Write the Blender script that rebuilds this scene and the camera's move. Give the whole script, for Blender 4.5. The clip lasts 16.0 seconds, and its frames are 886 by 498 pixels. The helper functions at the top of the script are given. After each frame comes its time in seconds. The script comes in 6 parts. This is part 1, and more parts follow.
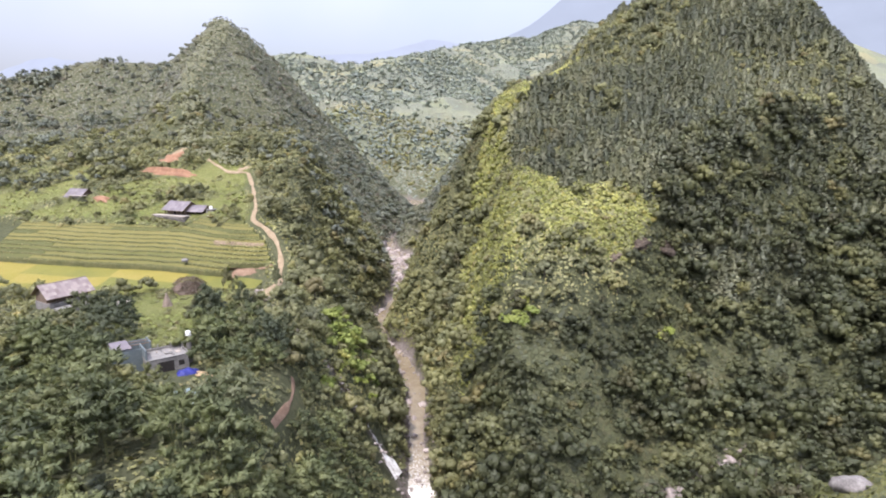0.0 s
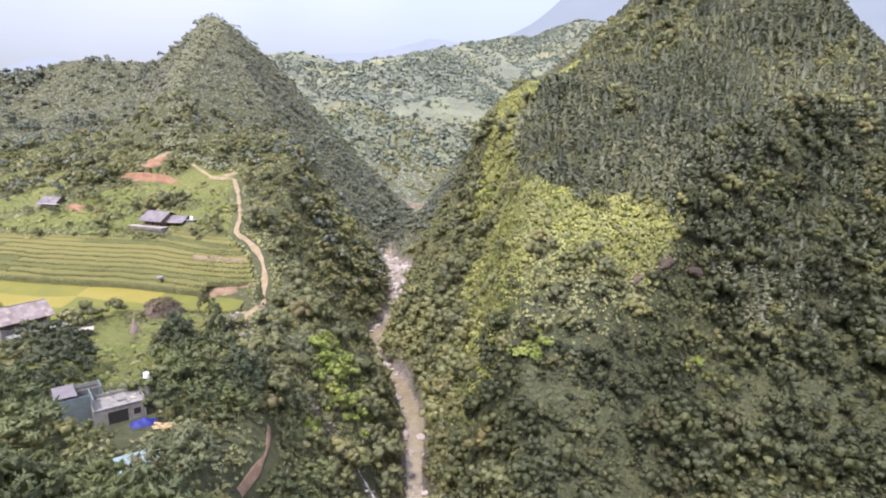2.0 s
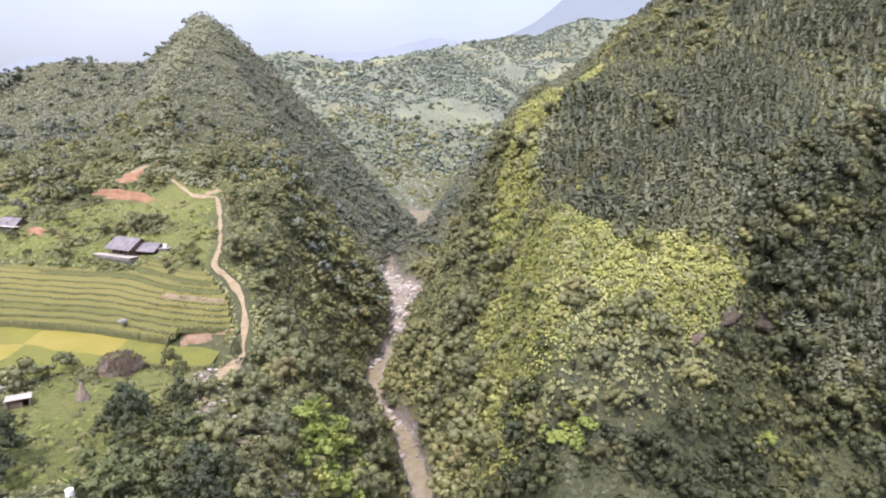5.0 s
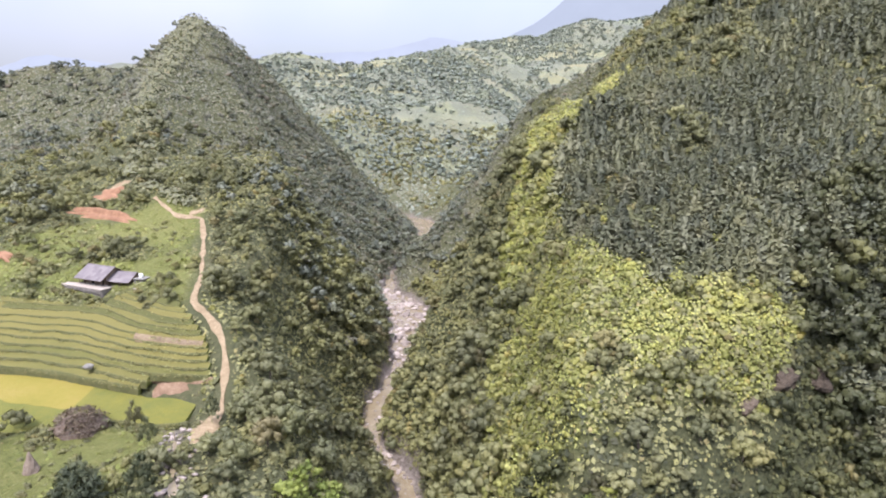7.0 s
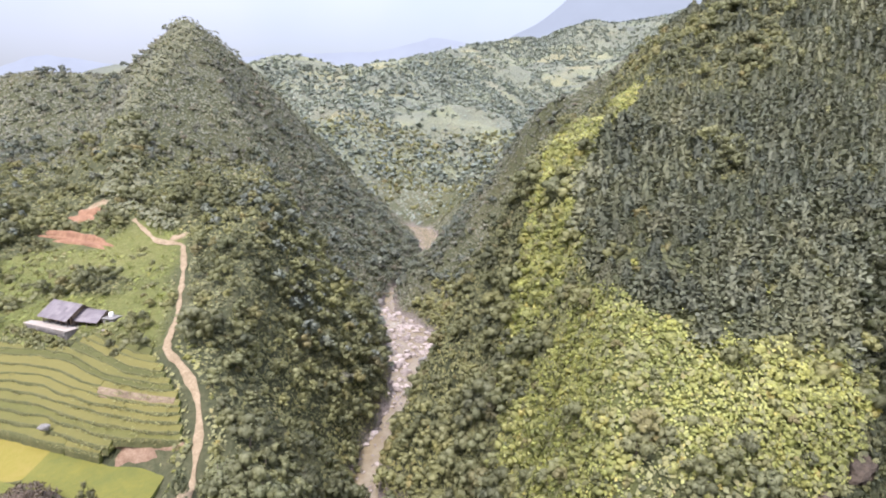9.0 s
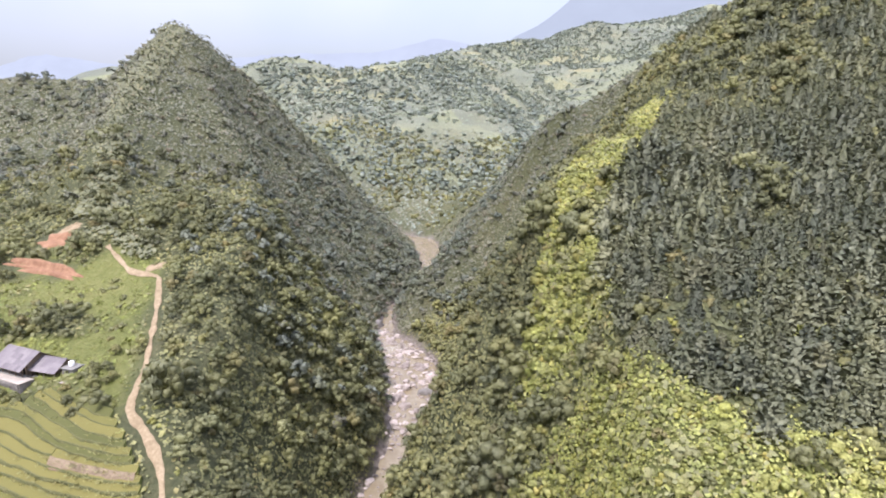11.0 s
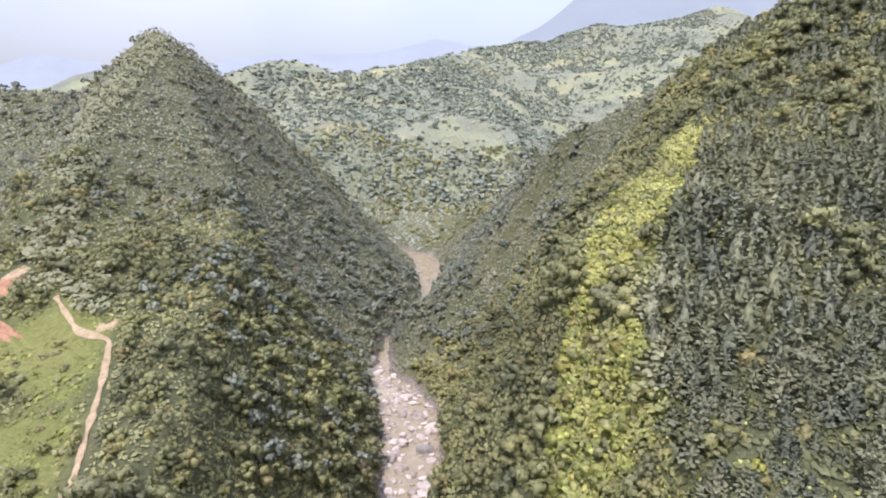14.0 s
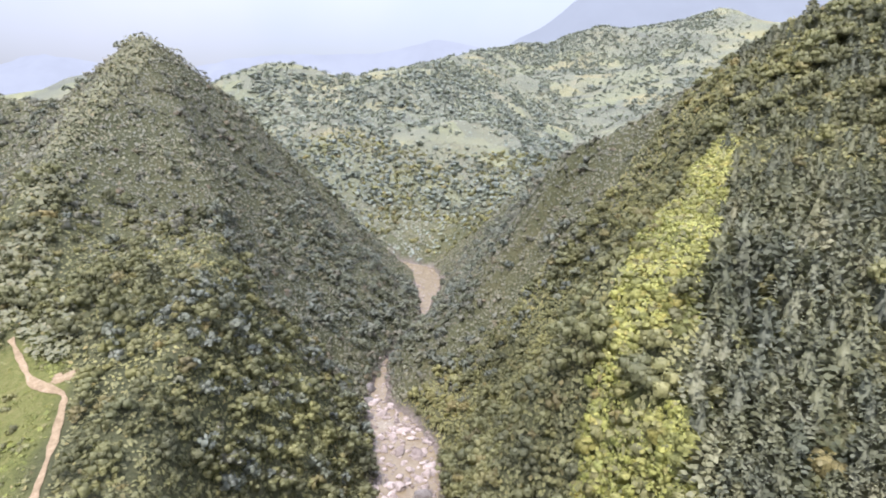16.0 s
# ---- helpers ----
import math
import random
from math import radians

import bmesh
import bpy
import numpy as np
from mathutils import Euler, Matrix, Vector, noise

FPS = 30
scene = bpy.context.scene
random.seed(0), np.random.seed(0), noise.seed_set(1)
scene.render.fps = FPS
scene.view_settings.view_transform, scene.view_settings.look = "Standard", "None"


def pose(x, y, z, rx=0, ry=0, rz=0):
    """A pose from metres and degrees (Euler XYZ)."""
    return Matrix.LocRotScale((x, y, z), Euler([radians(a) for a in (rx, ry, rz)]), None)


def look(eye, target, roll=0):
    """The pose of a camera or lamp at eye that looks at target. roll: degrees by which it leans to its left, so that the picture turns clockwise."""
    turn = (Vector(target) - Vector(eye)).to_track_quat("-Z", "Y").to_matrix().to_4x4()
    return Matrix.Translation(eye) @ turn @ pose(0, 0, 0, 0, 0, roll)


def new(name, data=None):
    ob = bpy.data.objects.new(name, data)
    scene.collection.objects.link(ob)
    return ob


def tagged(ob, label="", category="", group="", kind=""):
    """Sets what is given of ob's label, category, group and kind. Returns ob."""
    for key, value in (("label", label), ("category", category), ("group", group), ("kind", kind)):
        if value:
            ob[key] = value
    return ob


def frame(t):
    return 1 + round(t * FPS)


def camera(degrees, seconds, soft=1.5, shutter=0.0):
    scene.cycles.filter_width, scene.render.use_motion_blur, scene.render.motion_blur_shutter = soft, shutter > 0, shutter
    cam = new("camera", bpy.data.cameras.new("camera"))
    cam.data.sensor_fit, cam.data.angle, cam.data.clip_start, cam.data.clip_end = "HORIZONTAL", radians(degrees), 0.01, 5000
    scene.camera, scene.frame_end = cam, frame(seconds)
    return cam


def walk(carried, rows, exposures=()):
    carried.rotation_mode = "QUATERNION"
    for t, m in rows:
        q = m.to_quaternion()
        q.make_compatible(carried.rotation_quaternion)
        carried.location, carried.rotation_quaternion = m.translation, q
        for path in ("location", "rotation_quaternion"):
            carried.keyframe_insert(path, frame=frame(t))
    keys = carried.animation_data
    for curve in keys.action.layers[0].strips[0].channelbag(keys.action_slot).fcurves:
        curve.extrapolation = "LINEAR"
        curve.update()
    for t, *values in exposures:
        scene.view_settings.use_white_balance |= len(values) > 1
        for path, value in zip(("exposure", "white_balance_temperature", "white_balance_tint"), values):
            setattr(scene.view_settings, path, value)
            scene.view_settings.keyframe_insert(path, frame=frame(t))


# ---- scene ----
cam = camera(73.2, 16.0, soft=1.9)
METRES, EYE, TILT, LEAN, TURN = 140.0, 80.0, -11.0, 0.0, 0.0
ROWS = [
    (0.0, 0.0, 0.0, 0.0, 0.0, 0.0, -0.0),
    (0.5, 0.001, 0.0287, 0.0084, 0.01, -0.02, 0.0),
    (1.0, 0.0014, 0.0577, 0.0163, 0.02, -0.02, -0.0),
    (1.5, 0.0012, 0.0868, 0.0246, 0.04, -0.06, 0.0),
    (2.0, 0.0, 0.1163, 0.0336, 0.04, -0.06, -0.02),
    (2.5, -0.002, 0.1459, 0.0431, 0.06, -0.07, -0.04),
    (3.0, -0.0052, 0.175, 0.0537, 0.06, -0.09, -0.06),
    (3.5, -0.009, 0.2041, 0.0647, 0.09, -0.11, -0.07),
    (4.0, -0.0126, 0.2331, 0.0765, 0.11, -0.13, -0.07),
    (6.5, -0.0247, 0.3755, 0.1427, 0.15, -0.22, -0.13),
    (7.0, -0.0268, 0.4036, 0.1573, 0.16, -0.22, -0.17),
    (7.5, -0.0288, 0.4319, 0.1717, 0.17, -0.21, -0.21),
    (8.0, -0.0309, 0.4596, 0.1869, 0.18, -0.22, -0.22),
    (8.5, -0.0328, 0.4875, 0.2014, 0.2, -0.21, -0.24),
    (9.0, -0.0344, 0.5153, 0.2162, 0.2, -0.22, -0.28),
    (11.5, -0.0405, 0.6539, 0.2904, 0.23, -0.19, -0.45),
    (12.0, -0.0414, 0.6815, 0.3055, 0.23, -0.2, -0.47),
    (12.5, -0.042, 0.7094, 0.3202, 0.25, -0.19, -0.5),
    (13.0, -0.043, 0.7372, 0.3354, 0.23, -0.19, -0.53),
    (13.5, -0.0438, 0.7649, 0.3503, 0.22, -0.19, -0.57),
    (14.0, -0.0444, 0.7927, 0.3652, 0.24, -0.19, -0.58),
    (14.5, -0.045, 0.8206, 0.3801, 0.25, -0.18, -0.62),
    (15.0, -0.0454, 0.8484, 0.395, 0.26, -0.16, -0.63),
    (15.5, -0.0454, 0.8764, 0.4103, 0.3, -0.18, -0.63),
    (16.0, -0.0457, 0.9011, 0.423, 0.28, -0.19, -0.68),
]
walk(cam, [(t, pose(0, 0, EYE, TILT, LEAN, TURN) @ pose(METRES * x, METRES * y, METRES * z, 90 + pitch, roll, yaw)) for t, x, y, z, yaw, pitch, roll in ROWS], [(0.0, 0.51, 6100, 17), (16.0, 0.51, 6100, 17)])

# ---- world, sun, exposure ----
SUN_EL, SUN_AZ = 58.0, 204.0            # degrees; azimuth clockwise from +y
world = bpy.data.worlds.new("world")
scene.world = world
world.use_nodes = True
wn, wl = world.node_tree.nodes, world.node_tree.links
sky = wn.new("ShaderNodeTexSky")
sky.sky_type, sky.sun_disc = "NISHITA", False
sky.sun_elevation, sky.sun_rotation = radians(SUN_EL), radians(SUN_AZ)
sky.air_density, sky.dust_density, sky.ozone_density = 1.3, 3.0, 1.2
haze = wn.new("ShaderNodeMixRGB")       # thin high cloud over the whole sky
haze.inputs[0].default_value = 0.55
haze.inputs[2].default_value = (5.6, 5.75, 6.5, 1)
cloud_co, cloud, cloud_ramp = wn.new("ShaderNodeTexCoord"), wn.new("ShaderNodeTexNoise"), wn.new("ShaderNodeMapRange")
cloud.inputs["Scale"].default_value, cloud.inputs["Detail"].default_value = 2.2, 4
cloud_ramp.inputs[1].default_value, cloud_ramp.inputs[2].default_value = 0.35, 0.65
cloud_ramp.inputs[3].default_value, cloud_ramp.inputs[4].default_value = 0.55, 0.82
wl.new(cloud_co.outputs["Generated"], cloud.inputs["Vector"])
wl.new(cloud.outputs["Fac"], cloud_ramp.inputs[0])
wl.new(cloud_ramp.outputs[0], haze.inputs[0])
wl.new(sky.outputs[0], haze.inputs[1])
# a veiled sky is brightest overhead
sep, lift, gain = wn.new("ShaderNodeSeparateXYZ"), wn.new("ShaderNodeMath"), wn.new("ShaderNodeVectorMath")
lift.operation, lift.use_clamp = "MULTIPLY_ADD", False
lift.inputs[1].default_value, lift.inputs[2].default_value = 2.9, 0.71
gain.operation = "SCALE"
wl.new(cloud_co.outputs["Generated"], sep.inputs[0])
wl.new(sep.outputs["Z"], lift.inputs[0])
wl.new(haze.outputs[0], gain.inputs[0])
wl.new(lift.outputs[0], gain.inputs["Scale"])
wl.new(gain.outputs[0], wn["Background"].inputs["Color"])
wn["Background"].inputs["Strength"].default_value = 0.105
sun = new("sun", bpy.data.lights.new("sun", "SUN"))
sun.data.energy, sun.data.angle, sun.data.color = 4.2, radians(2.5), (1.0, 0.95, 0.86)
sun.matrix_world = look((0, 0, 300), Vector((0, 0, 300)) - Vector((math.sin(radians(SUN_AZ)) * math.cos(radians(SUN_EL)), math.cos(radians(SUN_AZ)) * math.cos(radians(SUN_EL)), math.sin(radians(SUN_EL)))))

# ---- materials ----
def material(name, build):
    m = bpy.data.materials.new(name)
    m.use_nodes = True
    nt = m.node_tree
    bsdf = nt.nodes["Principled BSDF"]
    build(nt, bsdf)
    return m


def node(nt, kind, **values):
    n = nt.nodes.new("ShaderNode" + kind)
    for k, v in values.items():
        if k == "op":
            n.operation = v
        elif k == "blend":
            n.blend_type = v
        else:
            n.inputs[k.replace("_", " ")].default_value = v
    return n


def noise_at(nt, scale, detail=4, rough=0.6, stretch=None):
    """World-space noise."""
    geo = nt.nodes.new("ShaderNodeNewGeometry")
    n = node(nt, "TexNoise", Scale=scale, Detail=detail, Roughness=rough)
    if stretch:
        mp = nt.nodes.new("ShaderNodeMapping")
        mp.inputs["Scale"].default_value = stretch
        nt.links.new(geo.outputs["Position"], mp.inputs["Vector"])
        nt.links.new(mp.outputs[0], n.inputs["Vector"])
    else:
        nt.links.new(geo.outputs["Position"], n.inputs["Vector"])
    return n.outputs["Fac"]


def ramp(nt, fac, stops):
    r = nt.nodes.new("ShaderNodeValToRGB")
    els = r.color_ramp.elements
    while len(els) < len(stops):
        els.new(0.5)
    for e, (p, c) in zip(els, stops):
        e.position, e.color = p, (*c, 1)
    nt.links.new(fac, r.inputs[0])
    return r.outputs[0]


def mix(nt, fac, a, b, blend="MIX"):
    m = nt.nodes.new("ShaderNodeMixRGB")
    m.blend_type = blend
    for s, v in zip(m.inputs, (fac, a, b)):
        if isinstance(v, (float, int)):
            s.default_value = v
        elif isinstance(v, tuple):
            s.default_value = (*v, 1)
        else:
            nt.links.new(v, s)
    return m.outputs[0]


def bump(nt, bsdf, height, strength, distance):
    b = nt.nodes.new("ShaderNodeBump")
    b.inputs["Strength"].default_value, b.inputs["Distance"].default_value = strength, distance
    nt.links.new(height, b.inputs["Height"])
    nt.links.new(b.outputs[0], bsdf.inputs["Normal"])


def simple(name, stops, scale, rough=0.85, bump_s=0.4, bump_d=0.05, fine=4.0, metal=0.0, stretch=None, vary=0.0):
    """Two scales of noise over a colour ramp."""
    def build(nt, b):
        big, small = noise_at(nt, scale, 5, 0.6, stretch), noise_at(nt, scale * fine, 5, 0.7, stretch)
        both = mix(nt, 0.45, big, small)
        if vary:
            both = mix(nt, vary, both, nt.nodes.new("ShaderNodeObjectInfo").outputs["Random"])
        nt.links.new(ramp(nt, both, stops), b.inputs["Base Color"])
        b.inputs["Roughness"].default_value, b.inputs["Metallic"].default_value = rough, metal
        b.inputs["Specular IOR Level"].default_value = 0.25
        bump(nt, b, small, bump_s, bump_d)
    return material(name, build)


def leaves(name, dark, mid, light, translucent=0.28, patch=0.03, dry=0.1, grain=5.0, rough=0.55, speckle=0.42, gaps=0.42):
    """Foliage: each spray, each plant and each patch of hillside differs; dry: how far some plants turn to olive brown."""
    def build(nt, b):
        geo, info = nt.nodes.new("ShaderNodeNewGeometry"), nt.nodes.new("ShaderNodeObjectInfo")
        att = nt.nodes.new("ShaderNodeAttribute")
        att.attribute_name = "tint"
        add = node(nt, "Math", op="ADD")
        nt.links.new(att.outputs["Fac"], add.inputs[0])
        nt.links.new(info.outputs["Random"], add.inputs[1])
        fr = node(nt, "Math", op="FRACT")
        nt.links.new(add.outputs[0], fr.inputs[0])
        wide = node(nt, "MapRange")
        wide.inputs[1].default_value, wide.inputs[2].default_value = 0.34, 0.66
        nt.links.new(noise_at(nt, patch, 5, 0.6), wide.inputs[0])
        plant_ = mix(nt, 0.55, fr.outputs[0], wide.outputs[0])
        leaf = mix(nt, 0.12, plant_, geo.outputs["Random Per Island"])
        col = ramp(nt, leaf, [(0.18, dark), (0.5, mid), (0.82, light)])
        hue = node(nt, "Math", op="MULTIPLY")
        hue.inputs[1].default_value = 7.31
        nt.links.new(fr.outputs[0], hue.inputs[0])
        hue2 = node(nt, "Math", op="FRACT")
        nt.links.new(hue.outputs[0], hue2.inputs[0])
        kinds = ramp(nt, hue2.outputs[0], [(0.0, (0.94, 1.0, 0.99)), (0.35, (0.98, 1.0, 0.98)), (0.7, (1.0, 1.03, 0.9)), (0.9, (1.04, 1.04, 0.88)), (1.0, (1.04 + dry, 1.0, 0.92))])
        col = mix(nt, 1.0, col, kinds, "MULTIPLY")
        fine = noise_at(nt, grain, 4, 0.65)
        col = mix(nt, speckle, col, ramp(nt, fine, [(0.3, (0.45, 0.47, 0.47)), (0.5, (1.0, 1.0, 1.0)), (0.7, (1.55, 1.52, 1.45))]), "MULTIPLY")
        nt.links.new(col, b.inputs["Base Color"])
        bump(nt, b, fine, 0.4, 0.6 / grain)
        b.inputs["Roughness"].default_value = rough
        b.inputs["Specular IOR Level"].default_value = 0.3
        tr = nt.nodes.new("ShaderNodeBsdfTranslucent")
        nt.links.new(mix(nt, 1.0, col, (1.0, 1.0, 0.6), "MULTIPLY"), tr.inputs["Color"])
        ms = nt.nodes.new("ShaderNodeMixShader")
        ms.inputs[0].default_value = translucent
        nt.links.new(b.outputs[0], ms.inputs[1])
        nt.links.new(tr.outputs[0], ms.inputs[2])
        # gaps between the single leaves of a spray
        hole, cut_ = nt.nodes.new("ShaderNodeBsdfTransparent"), nt.nodes.new("ShaderNodeMixShader")
        edge = node(nt, "Math", op="GREATER_THAN")
        edge.inputs[1].default_value = gaps
        nt.links.new(noise_at(nt, grain * 0.8, 3, 0.65), edge.inputs[0])
        nt.links.new(edge.outputs[0], cut_.inputs[0])
        nt.links.new(hole.outputs[0], cut_.inputs[1])
        nt.links.new(ms.outputs[0], cut_.inputs[2])
        nt.links.new(cut_.outputs[0], nt.nodes["Material Output"].inputs["Surface"])
    return material(name, build)


M_BROAD = leaves("broadleaf_foliage", (0.103, 0.104, 0.063), (0.182, 0.180, 0.097), (0.283, 0.271, 0.137))
M_PINE = leaves("pine_needles", (0.095, 0.101, 0.073), (0.144, 0.148, 0.101), (0.210, 0.207, 0.138), 0.15, dry=-0.02, grain=6, gaps=0.36, speckle=0.35)
M_BAMBOO = leaves("bamboo_foliage", (0.061, 0.071, 0.037), (0.121, 0.134, 0.064), (0.222, 0.230, 0.104), grain=4.5, gaps=0.42)
M_FERN = leaves("fern_fronds", (0.212, 0.221, 0.072), (0.343, 0.344, 0.111), (0.483, 0.470, 0.176), 0.3, patch=0.06, dry=0.14)
M_SCRUB = leaves("scrub_foliage", (0.125, 0.122, 0.065), (0.211, 0.203, 0.102), (0.315, 0.296, 0.139))
# far leaves: distance haze painted in as a pale low-contrast grey-green
M_HAZYLEAF = leaves("hazy_far_foliage", (0.160, 0.180, 0.160), (0.195, 0.215, 0.185), (0.230, 0.245, 0.200), 0.15, 0.008, dry=0.05, grain=0.6, speckle=0.2)
# hill scrub and trees: haze put into the colour, paler and greyer than near leaves
M_HAZYSCRUB = leaves("hazy_hill_scrub", (0.146, 0.146, 0.122), (0.187, 0.183, 0.146), (0.233, 0.222, 0.167), 0.2, 0.02, dry=0.12, grain=2.2)
M_HAZYTREE = leaves("hazy_tree_foliage", (0.129, 0.139, 0.118), (0.159, 0.169, 0.139), (0.198, 0.205, 0.163), 0.15, 0.03, grain=2.2)
# darker copy of the broadleaf greens: shade of gully and cliff in the colour
M_SHADEWOOD = leaves("shaded_foliage", (0.035, 0.038, 0.020), (0.064, 0.069, 0.035), (0.138, 0.135, 0.061), 0.15, 0.04)
M_OLIVE = leaves("olive_shrubs", (0.169, 0.172, 0.062), (0.268, 0.264, 0.093), (0.388, 0.367, 0.140), 0.25, 0.05, dry=0.12)
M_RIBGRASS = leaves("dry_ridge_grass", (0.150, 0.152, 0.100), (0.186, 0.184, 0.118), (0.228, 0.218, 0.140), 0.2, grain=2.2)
M_GRASS = simple("meadow_grass", [(0.3, (0.09, 0.115, 0.03)), (0.5, (0.14, 0.165, 0.045)), (0.7, (0.20, 0.205, 0.075))], 0.12, 0.9, 0.8, 0.3, 9)
M_RICE = simple("ripening_rice", [(0.32, (0.068, 0.071, 0.023)), (0.5, (0.096, 0.095, 0.028)), (0.68, (0.132, 0.118, 0.036))], 0.07, 0.9, 0.7, 0.2, 14, vary=0.55)
M_GOLD = simple("golden_rice", [(0.28, (0.100, 0.108, 0.026)), (0.45, (0.150, 0.138, 0.028)), (0.6, (0.190, 0.160, 0.032)), (0.74, (0.225, 0.178, 0.050))], 0.11, 0.9, 0.9, 0.3, 9, vary=0.35)
M_BANK = simple("weedy_bank", [(0.3, (0.055, 0.060, 0.026)), (0.5, (0.095, 0.096, 0.040)), (0.75, (0.15, 0.135, 0.062))], 0.5, 0.95, 1.0, 0.3)
M_DIRT = simple("trodden_earth", [(0.3, (0.15, 0.108, 0.064)), (0.5, (0.235, 0.178, 0.112)), (0.7, (0.32, 0.255, 0.175))], 0.5, 0.95, 0.8, 0.1)
M_RED = simple("red_soil", [(0.3, (0.144, 0.074, 0.046)), (0.5, (0.225, 0.122, 0.074)), (0.7, (0.311, 0.189, 0.119))], 0.25, 0.95, 0.9, 0.25)
M_ROCK = simple("river_rock", [(0.3, (0.152, 0.123, 0.109)), (0.5, (0.286, 0.242, 0.222)), (0.72, (0.448, 0.386, 0.359))], 0.5, 0.8, 0.8, 0.15, vary=0.3)
M_BARK = simple("bark", [(0.3, (0.06, 0.05, 0.04)), (0.7, (0.16, 0.13, 0.10))], 1.5, 0.9)
M_CULM = simple("bamboo_culm", [(0.3, (0.12, 0.14, 0.05)), (0.7, (0.26, 0.25, 0.11))], 1.5, 0.5)


def ground_build(nt, b):
    att = nt.nodes.new("ShaderNodeAttribute")
    att.attribute_name = "meadow"
    rocky = nt.nodes.new("ShaderNodeAttribute")
    rocky.attribute_name = "rocky"
    big, small = noise_at(nt, 0.035, 5), noise_at(nt, 0.8, 6, 0.75)
    both = mix(nt, 0.6, big, small)
    forest = ramp(nt, both, [(0.3, (0.050, 0.056, 0.032)), (0.5, (0.090, 0.095, 0.050)), (0.7, (0.15, 0.135, 0.075))])
    grass = ramp(nt, both, [(0.34, (0.095, 0.108, 0.036)), (0.5, (0.160, 0.170, 0.056)), (0.64, (0.23, 0.215, 0.090))])
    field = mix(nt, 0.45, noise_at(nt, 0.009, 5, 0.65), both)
    # far field tones, paled and greyed so that the colour holds the haze
    hazy_fields = ramp(nt, field, [(0.36, (0.145, 0.152, 0.124)), (0.48, (0.172, 0.178, 0.136)), (0.55, (0.202, 0.202, 0.142)), (0.63, (0.258, 0.240, 0.165))])
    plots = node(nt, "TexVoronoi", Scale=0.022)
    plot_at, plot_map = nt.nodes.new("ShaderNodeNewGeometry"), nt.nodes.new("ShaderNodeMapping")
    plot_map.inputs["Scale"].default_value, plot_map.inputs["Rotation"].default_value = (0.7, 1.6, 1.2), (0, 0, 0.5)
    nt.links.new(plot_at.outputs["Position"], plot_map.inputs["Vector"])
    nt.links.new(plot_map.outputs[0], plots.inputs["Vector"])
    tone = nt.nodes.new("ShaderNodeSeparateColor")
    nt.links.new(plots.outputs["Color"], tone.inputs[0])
    hazy_fields = mix(nt, 0.75, hazy_fields, ramp(nt, tone.outputs[0], [(0.1, (0.76, 0.80, 0.82)), (0.5, (0.95, 0.98, 0.95)), (0.8, (1.02, 1.08, 0.86)), (0.95, (1.25, 1.14, 0.88))]), "MULTIPLY")
    # share of the haze-toned ground, growing with distance
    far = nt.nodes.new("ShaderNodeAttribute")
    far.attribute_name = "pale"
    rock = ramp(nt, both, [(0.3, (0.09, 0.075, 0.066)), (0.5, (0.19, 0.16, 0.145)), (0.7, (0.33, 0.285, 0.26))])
    col = mix(nt, rocky.outputs["Fac"], mix(nt, far.outputs["Fac"], mix(nt, att.outputs["Fac"], forest, grass), hazy_fields), rock)
    nt.links.new(col, b.inputs["Base Color"])
    b.inputs["Roughness"].default_value = 0.95
    b.inputs["Specular IOR Level"].default_value = 0.15
    bump(nt, b, small, 1.0, 1.3)


M_GROUND = material("hill_ground", ground_build)


def water_build(nt, b):
    att = nt.nodes.new("ShaderNodeAttribute")
    att.attribute_name = "foam"
    n1, n2 = noise_at(nt, 0.35, 5, 0.65), noise_at(nt, 2.2, 5, 0.7)
    silt = ramp(nt, n1, [(0.3, (0.150, 0.114, 0.068)), (0.7, (0.235, 0.192, 0.128))])
    add = node(nt, "Math", op="ADD")
    nt.links.new(att.outputs["Fac"], add.inputs[0])
    nt.links.new(n2, add.inputs[1])
    rng = node(nt, "MapRange")
    rng.inputs[1].default_value, rng.inputs[2].default_value = 0.85, 1.15
    nt.links.new(add.outputs[0], rng.inputs[0])
    nt.links.new(mix(nt, rng.outputs[0], silt, (0.62, 0.60, 0.57)), b.inputs["Base Color"])
    b.inputs["Roughness"].default_value = 0.18
    bump(nt, b, n2, 0.35, 0.25)


M_WATER = material("silty_water", water_build)


def fall_build(nt, b):
    n = noise_at(nt, 1.2, 5, 0.7, (1, 1, 0.25))
    nt.links.new(ramp(nt, n, [(0.30, (0.20, 0.17, 0.14)), (0.42, (0.45, 0.42, 0.39)), (0.58, (0.68, 0.67, 0.65))]), b.inputs["Base Color"])
    b.inputs["Roughness"].default_value = 0.4
    bump(nt, b, n, 0.8, 0.3)


M_FALL = material("falling_water", fall_build)
M_TIMBER = simple("weathered_timber", [(0.3, (0.09, 0.065, 0.05)), (0.5, (0.16, 0.12, 0.09)), (0.7, (0.24, 0.19, 0.15))], 1.2, 0.85, 0.4, 0.03, 4, stretch=(1, 1, 0.2), vary=0.2)
M_SHEET = simple("grey_roof_sheet", [(0.3, (0.115, 0.10, 0.11)), (0.5, (0.165, 0.145, 0.155)), (0.7, (0.225, 0.20, 0.205))], 0.8, 0.75, 0.3, 0.02, 5, vary=0.25)
M_OLDSHEET = simple("lichened_roof_sheet", [(0.25, (0.13, 0.10, 0.10)), (0.5, (0.215, 0.175, 0.17)), (0.75, (0.31, 0.275, 0.245))], 0.8, 0.85, 0.3, 0.02, 5, vary=0.3)
